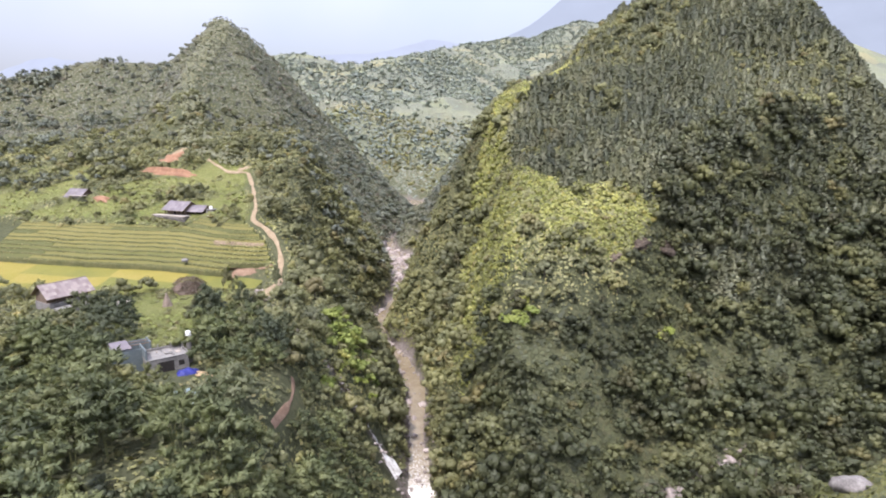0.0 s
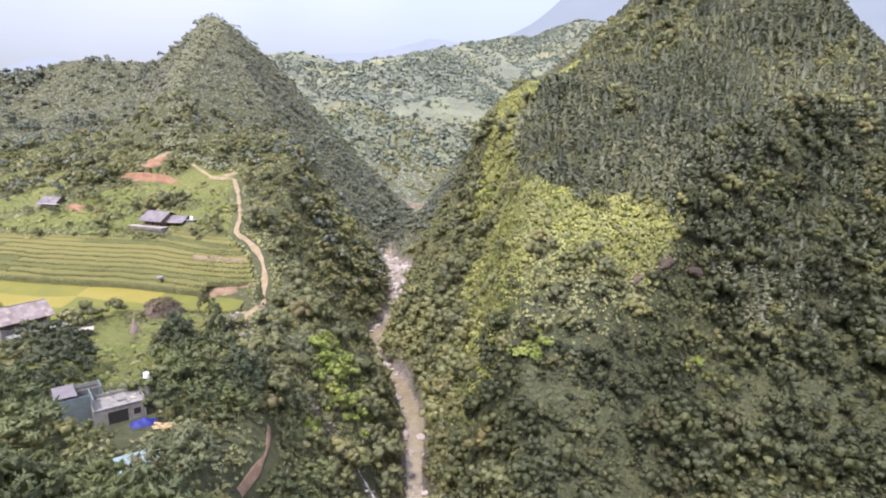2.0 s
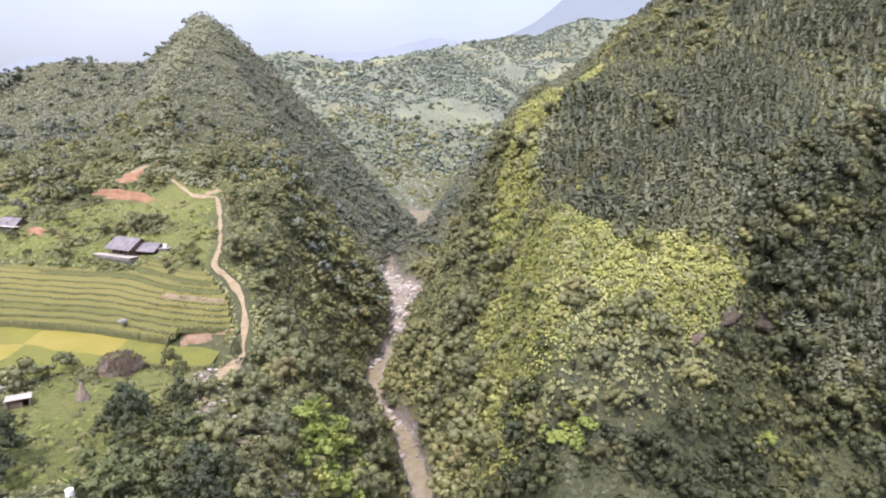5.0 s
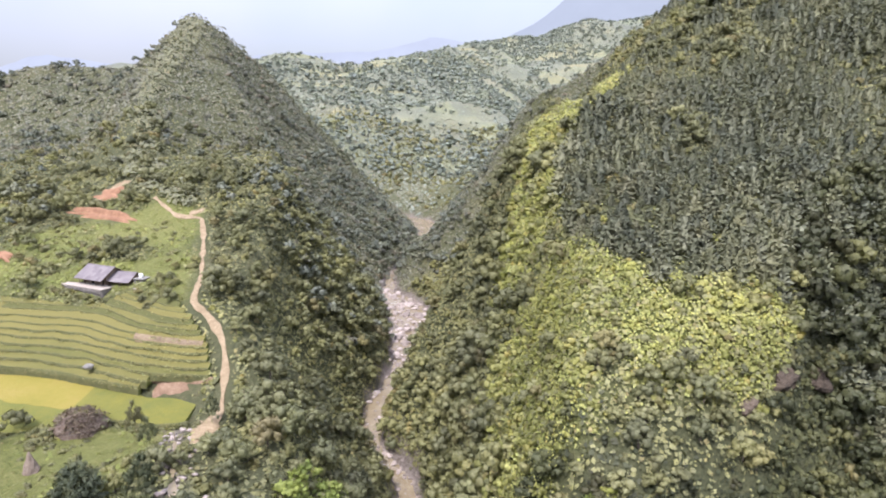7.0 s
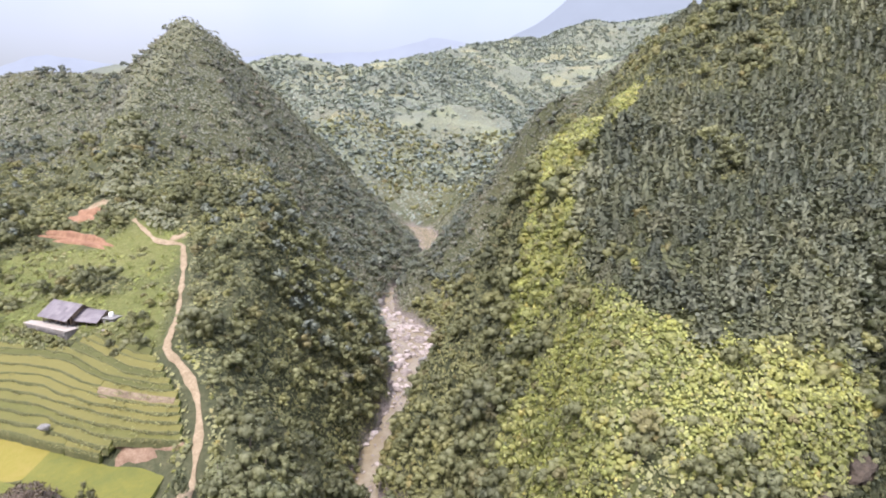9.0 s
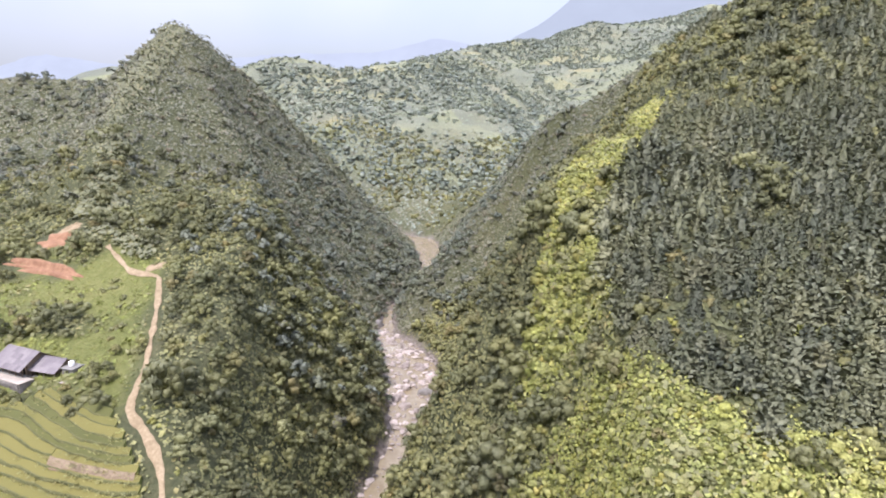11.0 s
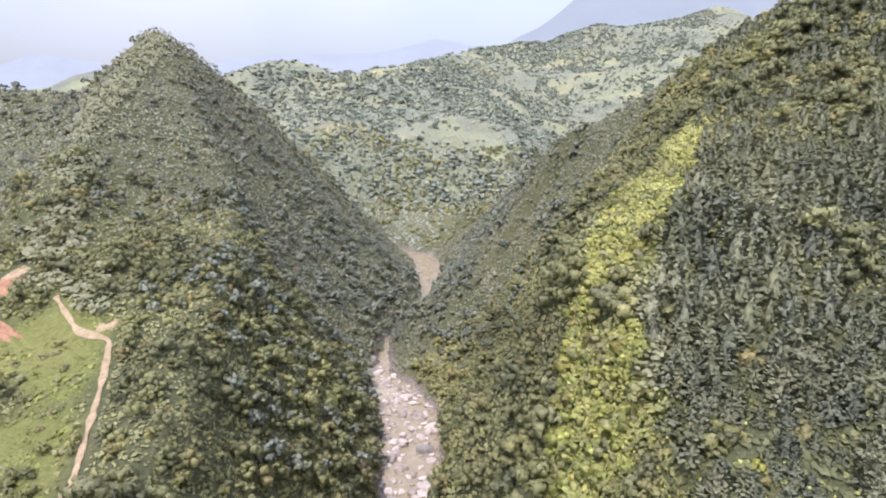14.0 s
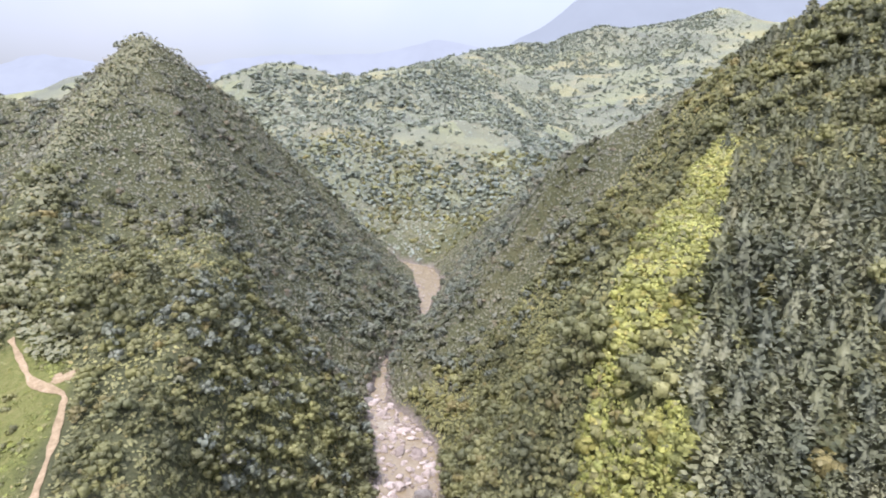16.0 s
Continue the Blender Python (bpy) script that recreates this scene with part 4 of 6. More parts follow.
def rib(x, y):
    """1 on the grassy ribs of the pointed hill."""
    return np.clip((8 + 5 * fbm(x, y, 18, 3, 38) - np.minimum(line(x, y, [p[:2] for p in EASTFLANK])[0], 1.4 * line(x, y, [p[:2] for p in SPUR[:4]])[0])) / 3, 0, 1) * (y > 250)


def hill_trees(x, y):
    """Where taller trees stand on the pointed hill: its west shoulder, its foot along the river, the far gorge wall, loose ones elsewhere."""
    west = np.clip((-165 - x) / 40, 0, 1) + np.clip((275 - y + 12 * fbm(x, y, 25, 3, 85)) / 20, 0, 1) * (x < -118)
    foot = np.clip((75 - line(x, y, RIVER)[0] + 22 * fbm(x, y, 28, 3, 86)) / 20, 0, 1)
    return (1 - rib(x, y)) * np.clip(0.06 + west + foot, 0, 0.95) * np.clip(0.75 + 0.9 * fbm(x, y, 22, 3, 87), 0.05, 1) * off_water(x, y, 1.0) * open_land(x, y) * np.where(right_side(x, y), y > 325, y > 235)


plant("undergrowth", P_SHRUB, (-36, 150, 60, 345), 3.8, (1.5, 3.8), (1.0, 1.4),
      lambda x, y: wood_keep(x, y) * right_side(x, y) * (1 - 0.5 * pines(x, y)) * (1 - 0.55 * ferns(x, y)) * (1 - shaded_gully(x, y)), M_SCRUB, "dense green scrub on the steep mountain face", category="shrubs")
plant("broadleaf_wood", P_BROAD_S, (-36, 160, 60, 345), 4.8, (3.0, 7.6), (0.85, 1.15),
      lambda x, y: 0.9 * wood_keep(x, y) * right_side(x, y) * (1 - pines(x, y)) * (1 - 0.95 * ferns(x, y)) * (1 - shaded_gully(x, y)), M_BROAD, "dense broadleaf trees on the steep mountain face",
      own=(lambda x, y: (y < 150) & (x < 70), "broadleaf_tree", C_BROAD, T_LIMB, tall("tall dense green broadleaf tree on the mountain foot", "small round green broadleaf tree on the mountain foot", 4.6), "tree", "trees at the mountain foot"), own_most=70)
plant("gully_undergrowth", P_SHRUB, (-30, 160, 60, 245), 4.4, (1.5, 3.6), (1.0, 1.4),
      lambda x, y: wood_keep(x, y) * right_side(x, y) * shaded_gully(x, y), M_SHADEWOOD, "dark green scrub in the side gully, shade in its colour", category="shrubs")
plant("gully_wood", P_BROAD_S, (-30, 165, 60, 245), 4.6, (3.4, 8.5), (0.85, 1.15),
      lambda x, y: 0.95 * wood_keep(x, y) * right_side(x, y) * shaded_gully(x, y), M_SHADEWOOD, "dark trees in the side gully, shade in their colour",
      own=(lambda x, y: (y < 126) & (x < 70), "broadleaf_tree", C_SHADE, T_LIMB, tall("tall dark evergreen tree beside the gully", "small dark evergreen tree beside the gully", 4.9), "tree", "dark trees beside the gully"), own_most=120)
plant("fern_slope", P_SHRUB, (-6, 95, 120, 310), 1.75, (0.9, 2.4), (1.0, 1.5),
      ferns, M_FERN, "bright yellow-green ferns on the mountain shoulder", 0.1, "ferns")
plant("shoulder_shrubs", P_SHRUB, (-12, 120, 90, 320), 1.9, (1.0, 3.0), (1.0, 1.5),
      lambda x, y: 0.9 * np.clip(ferns(x, y) * 4, 0, 1) * off_water(x, y, 1) * (1 - pines(x, y)), M_OLIVE, "olive green shrubs among the ferns of the shoulder", category="shrubs")
plant("pine_wood", P_PINE, (10, 170, 150, 345), 3.1, (3.4, 6.6), (1.1, 1.5),
      lambda x, y: 0.95 * pines(x, y), M_PINE, "dark young pines on the mountain top",
      own=(lambda x, y: (y < 212) & (x < 75), "pine_tree", C_PINE, T_PINE, tall("tall slim dark green pine on the mountain", "young dark green pine on the mountain", 6.2), "pine tree", "pines on the mountain"))
plant("undergrowth", P_SHRUB, (-230, 10, 60, 375), 4.2, (1.4, 3.4), (1.0, 1.4),
      lambda x, y: wood_keep(x, y) * ~right_side(x, y) * np.where(y < 100, 0.6, 1) * np.clip((350 - y + 25 * fbm(x, y, 30, 3, 83)) / 60, 0, 1), M_SCRUB, "dense green scrub on the gorge bank", category="shrubs")
plant("broadleaf_wood", P_BROAD_S, (-230, 10, 96, 370), 4.9, (2.6, 6.6), (0.85, 1.15),
      lambda x, y: 0.7 * wood_keep(x, y) * ~right_side(x, y) * (np.hypot((x + 24.5) / 5, (y - 146) / 13) > 1) * np.clip((340 - y + 25 * fbm(x, y, 30, 3, 83)) / 60, 0, 1) * low_places(x, y), M_BROAD, "dense broadleaf trees on the gorge bank",
      own=(lambda x, y: (x > -56) & (y > 118) & (y < 190), "broadleaf_tree", C_BROAD, T_LIMB, tall("tall dense green broadleaf tree on the gorge bank", "small round green broadleaf tree on the gorge bank", 3.9), "tree", "trees on the gorge bank"), own_most=140)
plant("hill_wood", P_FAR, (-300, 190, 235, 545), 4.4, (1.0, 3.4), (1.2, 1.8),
      lambda x, y: (1 - 0.8 * rib(x, y)) * off_water(x, y, 0.5) * open_land(x, y) * np.where(right_side(x, y), y > 335, np.clip((y - 285 + 25 * fbm(x, y, 30, 3, 83)) / 60, 0, 1)), M_HAZYSCRUB, "wooded slopes of the pointed hill and the gorge")
plant("hill_trees", P_BROAD_F, (-310, 190, 235, 540), 5.8, (3.0, 6.5), (0.8, 1.15), hill_trees, M_HAZYTREE, "taller trees on the flanks of the pointed hill and the gorge")
plant("bamboo_grove", P_BAMBOO, (-112, -9, 26, 112), 5.6, (7.5, 12.5), (0.75, 1.1),
      lambda x, y: off_water(x, y, 7) * open_land(x, y) * ~right_side(x, y) * clear_of_huts(x, y) * low_places(x, y) * (near_path(x, y) > 3), M_BAMBOO, "feathery green bamboo grove above the river", category="bamboo",
      own=(lambda x, y: y > 0, "bamboo_clump", C_BAMBOO, T_CULM, tall("tall feathery arching bamboo clump", "low feathery arching bamboo clump", 9), "bamboo", "bamboo grove"), own_most=280)
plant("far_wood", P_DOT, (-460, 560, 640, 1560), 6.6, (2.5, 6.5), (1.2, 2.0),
      lambda x, y: far_woods(x, y) * np.clip((x + 0.36 * y) / 10, 0, 1) * np.clip((0.45 * y - x) / 10, 0, 1), M_HAZYLEAF, "groves and tree lines on the far hillside")
plant("near_far_scrub", P_FAR, (-160, 200, 556, 720), 5.0, (2.2, 5.5), (1.0, 1.6),
      lambda x, y: np.clip(0.75 + 0.9 * fbm(x, y, 50, 3, 33), 0, 1) * off_water(x, y, 1), M_SCRUB, "scrub and small trees on the valley bend", category="shrubs")
plant("meadow_scrub", P_SHRUB, (-185, -50, 108, 270), 3.2, (0.8, 2.2), (0.9, 1.4),
      lambda x, y: meadow(x, y) * np.clip(0.22 + 0.35 * np.clip((-82 - x) / 8, 0, 1) + 0.9 * fbm(x, y, 11, 3, 35), 0.03, 0.9) * (near_trail(x, y) > 2) * clear_of_huts(x, y) * (np.hypot(x + 93, y - 207) > 11), M_SCRUB, "loose bushes on the meadow round the farmhouse", category="shrubs")
plant("meadow_grass", P_TUFT, (-150, -50, 108, 262), 1.35, (0.4, 1.1), (0.8, 1.3),
      lambda x, y: 0.5 * meadow(x, y) * (near_trail(x, y) > 1.5), M_TALLGRASS, "tufts of tall grass on the meadow", 0.05, "grass")
va, vr = rng.uniform(0, 6.283, 20), np.sqrt(rng.uniform(0, 1, 20))
vx, vy, vh = -43 + 14 * vr * np.cos(va), 121 + 12 * vr * np.sin(va), rng.uniform(6, 8.5, 20)
ok = clear_of_huts(vx, vy) * low_places(vx, vy) * (near_path(vx, vy) > 2.5) * (near_fall(vx, vy) > 3.5) > 0
single_trees("bamboo_clump", "foliage", "culm", vx[ok], vy[ok], vh[ok], vh[ok] * 0.95, C_BAMBOO, T_CULM, "broad feathery green bamboo clump among the village houses", "bamboo", "tall bamboo in the village")
C_DEEP = meshes("foliage", [crown_bamboo(500 + i, 26, 34) for i in range(3)], M_DEEP)
DEEP = np.array([(-70, 122, 12.5, 0.95), (-67, 116.5, 10.5, 0.9), (-75.5, 127, 11.5, 0.9), (-54, 133, 12, 0.72), (-56, 136.5, 10.5, 0.7), (-48.5, 138.5, 9.5, 0.55), (-32, 86, 10.5, 0.85),
                 (-35, 80, 9, 0.85), (-40, 113.5, 10, 0.85), (-36.5, 117.5, 10, 0.9), (-34, 111, 9.5, 0.8), (-83, 131, 10, 0.9)])
single_trees("bamboo_clump", "foliage", "culm", DEEP[:, 0], DEEP[:, 1], DEEP[:, 2], DEEP[:, 2] * DEEP[:, 3], C_DEEP, T_CULM, "tall dark bamboo clump among the village houses", "bamboo", "tall bamboo in the village")
# slim dark plumes
px_ = np.array([-58.2, -54.2, -46.3, -56.5, -58.5, -54.5, -57, -28, -27.5, -31, -26.5, -33, -66])
py_ = np.array([156.0, 153.4, 160.5, 137, 140, 134, 131, 117, 121, 124, 110, 118, 110])
ph_ = np.array([9.5, 8.0, 7.5, 9.5, 8.5, 9, 8, 9, 8, 8.5, 8, 9, 8.5])
single_trees("bamboo_clump", "foliage", "culm", px_, py_, ph_, np.where(py_ > 150, 0.42, 0.62) * ph_, C_DEEP, T_CULM, "slim dark upright bamboo clump above the gorge", "bamboo", "tall bamboo in the village")

bx = np.concatenate([-24.5 + rng.normal(0, 2.6, 60), 17 + rng.normal(0, 2.5, 10), 60 + rng.normal(0, 2.5, 6)])
by = np.concatenate([146 + rng.normal(0, 7, 60), 131 + rng.normal(0, 2, 10), 140 + rng.normal(0, 2, 6)])
bh = np.concatenate([rng.uniform(2.6, 4.8, 60), rng.uniform(2.5, 4.2, 16)])
ok = near_fall(bx, by) > 2.5
bx, by, bh = bx[ok], by[ok], bh[ok]
single_trees("leafy_bush", "crown", "trunk", bx, by, bh, bh * 1.15, meshes("crown", [crown_broad(540 + i, 170, 8, 0.8, 0.11, 1) for i in range(4)], M_BRIGHT), T_LIMB, "bright fresh green leafy bush on the slope", "bush", "bright bushes")


# ---- mountains in the distance ----
def range_of_hills(name, crest, depth, mat, label):
    """A long ridge with folded flanks, kilometres away."""
    p = sample_line(crest, 40)
    u = np.linspace(0, 1, 14)
    x = p[:, 0:1] + 0 * u
    y = p[:, 1:2] - depth * u
    fold = fbm(x, y, 420, 5, 66)
    z = p[:, 2:3] * (1 - u) ** 1.15 + 55 * fold * np.clip(u * 4, 0.6, 1) - 30 * (u > 0.95)
    n, k = z.shape
    idx = np.arange(n * k).reshape(n, k)
    f = np.stack([idx[:-1, :-1], idx[:-1, 1:], idx[1:, 1:], idx[1:, :-1]], -1).reshape(-1, 4)
    tagged(new(name, mesh_of(name, np.stack([x, y, z], -1).reshape(-1, 3), f, mat, smooth=True)), label, "mountains", kind="structure")


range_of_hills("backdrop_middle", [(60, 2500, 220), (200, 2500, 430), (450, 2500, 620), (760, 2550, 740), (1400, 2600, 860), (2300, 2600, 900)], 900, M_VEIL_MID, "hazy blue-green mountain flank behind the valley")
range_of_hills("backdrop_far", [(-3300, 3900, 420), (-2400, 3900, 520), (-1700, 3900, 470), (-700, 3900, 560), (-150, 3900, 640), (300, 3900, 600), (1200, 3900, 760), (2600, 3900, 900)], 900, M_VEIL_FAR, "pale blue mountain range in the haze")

dx, dy = -70.5 + rng.uniform(-3.6, 3.8, 170), 160.0 + rng.uniform(-3.2, 2.6, 170)
dz = 37.2 + 3.3 * np.sqrt(np.clip(1 - ((dx + 70.5) / 4.6) ** 2 - ((dy - 160.5) / 4.0) ** 2, 0, 1))
stuff("dry_brush", strew(P_TUFT, dx, dy, dz, rng.uniform(0.5, 1.2, 170), rng.uniform(0.7, 1.5, 170), rng), M_DRYLEAF, "dead brown brush heaped on the outcrop", "brush")
dx, dy = -74.5 + rng.normal(0, 1.6, 60), 159 + rng.normal(0, 2.2, 60)
stuff("outcrop_bushes", strew(P_SHRUB, dx, dy, 36.6 + 0 * dx, rng.uniform(1.2, 2.6, 60), rng.uniform(1.2, 2.4, 60), rng), M_SCRUB, "green bushes against the rock outcrop", "shrubs")

sx = np.linspace(-8.5, 13.0, 64) + rng.normal(0, 0.3, 64)
sa = radians(-24)
hx, hy = -95.3 + sx * math.cos(sa) + 5.2 * math.sin(sa) + rng.normal(0, 0.6, 64), 209.0 + sx * math.sin(sa) - 5.2 * math.cos(sa) + rng.normal(0, 0.6, 64)
stuff("porch_weeds", strew(P_SHRUB, hx, hy, ground_z(hx, hy) + 0.1, rng.uniform(0.9, 2.0, 64), rng.uniform(1.0, 1.8, 64), rng), M_SCRUB, "weeds and bushes below the porch terrace", "shrubs")

plant("trailside_bushes", P_SHRUB, (-90, -40, 155, 250), 2.2, (0.7, 2.0), (1.0, 1.5),
      lambda x, y: 0.8 * meadow(x, y) * (near_trail(x, y) > 2.2) * (near_trail(x, y) < 9) * (x > np.interp(y, trail[:, 1], trail[:, 0])), M_SCRUB, "green bushes along the lower side of the trail", category="shrubs")
plant("bank_bushes", P_SHRUB, (-66, -44, 158, 204), 1.7, (0.5, 1.3), (1.0, 1.6),
      lambda x, y: 0.55 * (near_trail(x, y) > 1.9) * (near_trail(x, y) < 5.0) * (1 - 0.6 * fields(x, y)), M_OLIVE, "weeds and low bushes beside the trail", category="shrubs")
hx, hy = -74 + rng.normal(0, 3.5, 22), 203 + rng.normal(0, 4.5, 22)
ok = clear_of_huts(hx, hy) * (np.hypot(hx + 97, hy - 206) > 12) * (np.hypot(hx + 83, hy - 202) > 4.5) > 0
hx, hy = hx[ok], hy[ok]
hh = rng.uniform(1.5, 3.2, len(hx))
single_trees("small_tree", "crown", "trunk", hx, hy, hh, hh * 0.95, meshes("crown", P_BROAD, M_SCRUB), T_LIMB, "small green tree beside the farmhouse", "tree", "small trees beside the farmhouse")


def away(x, y):
    return off_water(x, y, 0.5) * (near_trail(x, y) > 1.5) * beside_fall(x, y) * (near_path(x, y) > 0.9) * (1 - fields(x, y)) * clear_of_huts(x, y) * visible(x, y)


cover("low_growth", (-36, 150, 60, 345), 0.8, 0.75, lambda x, y: away(x, y) * right_side(x, y) * (1 - shaded_gully(x, y)) * (1 - 0.5 * ferns(x, y)) * (1 - pines(x, y)), M_SCRUB, "low green growth between the mountain shrubs", lift=0.5)
cover("fern_carpet", (-10, 110, 110, 315), 0.5, 0.42, lambda x, y: away(x, y) * np.clip(ferns(x, y) * 1.6, 0, 1), M_FERN, "carpet of yellow-green ferns on the shoulder", "ferns", 0.5)
cover("gully_growth", (-30, 180, 60, 345), 1.0, 0.9, lambda x, y: away(x, y) * right_side(x, y) * np.maximum(shaded_gully(x, y), pines(x, y)), M_SHADEWOOD, "low dark growth in the gully and under the pines, shade in its colour")
cover("low_growth", (-220, 10, 40, 375), 1.0, 0.8, lambda x, y: away(x, y) * ~right_side(x, y) * (1 - meadow(x, y)) * np.clip((350 - y + 25 * fbm(x, y, 30, 3, 83)) / 60, 0, 1), M_SCRUB, "low green growth on the gorge bank")
cover("hill_growth", (-300, 200, 235, 560), 1.3, 0.95, lambda x, y: away(x, y) * (1 - meadow(x, y)) * np.where(right_side(x, y), y > 335, np.clip((y - 285 + 25 * fbm(x, y, 30, 3, 83)) / 60, 0, 1)), M_HAZYSCRUB, "low scrub on the pointed hill")
cover("far_growth", (-460, 600, 560, 1600), 4.6, 2.6, lambda x, y: away(x, y) * np.clip(far_woods(x, y) + 0.15, 0, 1) * np.clip((x + 0.36 * y) / 10, 0, 1), M_HAZYLEAF, "low scrub on the far hillside", lift=0.7)
cover("meadow_turf", (-185, -44, 108, 270), 1.3, 0.9, lambda x, y: away(x, y) * meadow(x, y) * np.clip(0.55 + 1.2 * fbm(x, y, 9, 3, 37), 0, 1), M_TALLGRASS, "rough turf of the meadow", "grass", 0.1)

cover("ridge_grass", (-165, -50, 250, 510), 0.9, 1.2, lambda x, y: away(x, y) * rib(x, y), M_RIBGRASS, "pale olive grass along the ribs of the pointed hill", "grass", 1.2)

plant("yard_bushes", P_SHRUB, (-86, -46, 96, 166), 2.2, (0.7, 1.9), (1.0, 1.6),
      lambda x, y: np.maximum(meadow(x, y), 1 - low_places(x, y)) * np.clip(0.42 + 1.5 * fbm(x, y, 7, 3, 84), 0, 1) * clear_of_huts(x, y) * (np.hypot(x + 76, y - 152) > 2) * (np.hypot(x + 70.5, y - 160) > 5), M_SCRUB, "low bushes and vegetable plots in the village yard", category="shrubs")
plant("bank_scrub", P_SHRUB, (-72, -49, 168, 182), 1.6, (0.6, 1.4), (1.0, 1.6),
      lambda x, y: 0.75 * (np.hypot((x + 59.3) / 7, (y - 175 + 0.34 * (x + 59.3)) / 3.0) > 1) * (contour(x, y) > 179.5) * (contour(x, y) < 184.5) * (near_trail(x, y) > 1) * (x > -68), M_SCRUB, "scrub round the bare earth slope", category="shrubs")
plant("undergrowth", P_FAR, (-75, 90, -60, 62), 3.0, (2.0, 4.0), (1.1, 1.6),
      lambda x, y: off_water(x, y, 1.0) * clear_of_huts(x, y), M_SHADEWOOD, "dense scrub on the lower gorge", category="shrubs")
cover("bend_growth", (-200, 240, 550, 740), 2.2, 1.7, lambda x, y: away(x, y) * np.clip(0.7 + 1.2 * fbm(x, y, 30, 3, 39), 0, 1), M_HAZYSCRUB, "low scrub on the valley bend", lift=0.4)

# ---- rice terraces ----
TERR_V = [151.0, 159.5, 168.0, 179.0, 181.2, 183.4, 185.2, 187.2, 189.0, 191.0, 193.2, 195.6, 197.4, 199.2, 201.0, 202.8, 204.6, 206.4]
terrace = tagged(new("rice_terraces"), "curved stepped rice terraces ripening green and gold", "rice terraces")
terrace.empty_display_size = 1


def terrace_level(k):
    mid = 0.5 * (TERR_V[k] + TERR_V[min(k + 1, len(TERR_V) - 1)])
    if k < 3:
        return 36.7 + 0.35 * k
    return float(shelf_z(np.array([-100.0]), contour_y(np.array([-100.0]), np.array([mid])))[0]) - 0.25


def terrace_edge(k, x):
    """Front edge of row k."""
    return contour_y(x, np.full(x.shape, TERR_V[k]) + (1.6 if k != 3 else 0.7) * fbm(x, np.full(x.shape, 0.8 * TERR_V[k]), 24, 3, 51) + 0.38 * fbm(x, np.full(x.shape, 9.0 * k), 4.5, 2, 52))


def paddy(k, xa, xb, mat, bank_mat):
    xs = np.arange(xa, xb + 0.01, (xb - xa) / max(4, int((xb - xa) / 1.2)))
    yf, yb = terrace_edge(k, xs), terrace_edge(k + 1, xs) + 0.25
    taper = np.clip(np.where(k < 3, np.minimum(xs - xa, xb - xs), xb - xs) / (6.0 if k == 2 else 2.2), 0, 1) ** 0.5
    mid = 0.5 * (yf + yb)
    yf2 = mid + (yf - mid) * (0.55 + 0.45 * taper)
    z = terrace_level(k)
    n = len(xs)
    u = np.linspace(0, 1, 4)
    gy_ = yf2[:, None] * (1 - u) + yb[:, None] * u
    v = np.stack([np.repeat(xs[:, None], 4, 1), gy_, np.full((n, 4), z) - 0.35 + (1.05 if k < 3 else 0.7) * u + 0.10 * fbm(np.repeat(xs[:, None], 4, 1), gy_, 3, 2, 61)], -1)
    idx = np.arange(n * 4).reshape(n, 4)
    f = np.stack([idx[:-1, :-1], idx[1:, :-1], idx[1:, 1:], idx[:-1, 1:]], -1).reshape(-1, 4)
    field = part_mesh("paddy", mesh_of("paddy", v.reshape(-1, 3), f, mat, smooth=True), terrace)
    drop = z - (terrace_level(k - 1) if k else z - 1.5) + 0.5
    out_ = 5.0 if bank_mat is M_BRUSHBANK else 1.0
    prof = [(0.12, 0.10), (-0.06, 0.12), (-0.16 * out_, -0.3 * drop), (-0.3 * out_, -drop)]
    rows = []
    for dy, dz in prof:
        rows.append(np.stack([xs, yf2 + dy + 0.15 * fbm(xs, yf2 + dz * 3, 1.8, 2, 63), np.full(n, z - 0.35 + dz)], -1))
    b = np.stack(rows, 1)
    part_mesh("bank", mesh_of("bank", b.reshape(-1, 3), np.stack([idx[:-1, :-1], idx[:-1, 1:], idx[1:, 1:], idx[1:, :-1]], -1).reshape(-1, 4), bank_mat), field)
    for i, x, fl in ((0, xa, (0, 1, 2, 3)), (-1, xb, (0, 3, 2, 1))):
        q = np.array([(x, yf2[i] - 0.1, z - 0.3), (x, yb[i], z + 0.4), (x, yb[i], z - drop), (x, yf2[i] - 0.7, z - drop)])
        part_mesh("end_bank", mesh_of("end_bank", q, np.array([fl]), M_GRASS), field)
    weeds.append(np.stack([xs, yf2 - 0.3, np.full(n, z - 0.7)], 1))
    return field


weeds = []
cut = np.random.default_rng(23)
for k in range(len(TERR_V) - 1):
    edge_x = np.array([-75.0 + 0.5 * i for i in range(60)])
    ok = fields(edge_x, terrace_edge(k, edge_x) + 1.0) > 0.45
    right_end = edge_x[ok].max() if ok.any() else -72.0
    x1 = right_end = {0: -85.0, 1: -76.0, 2: -52.5, 3: -65.5, 4: -64.0}.get(k, right_end)
    west = -150 if TERR_V[k + 1] < 200 else -86 + 1.2 * (k - 12)
    while x1 > west:
        wide = cut.uniform(45, 95) if k > 2 else cut.uniform(22, 34)
        if k in (3, 10) and x1 == right_end:
            wide = 8 if k == 3 else x1 + 72
        x0 = max(x1 - wide, west - 2)
        gold = k < 3
        paddy(k, x0, x1, M_GOLD if gold else (M_RICE), M_BRUSHBANK if (k == 10 and x1 == right_end) else M_BANK)
        x1 = x0
wd = np.concatenate(weeds)
wd = np.repeat(wd, 3, 0) + cut.normal(0, [0.5, 0.22, 0.12], (len(wd) * 3, 3))
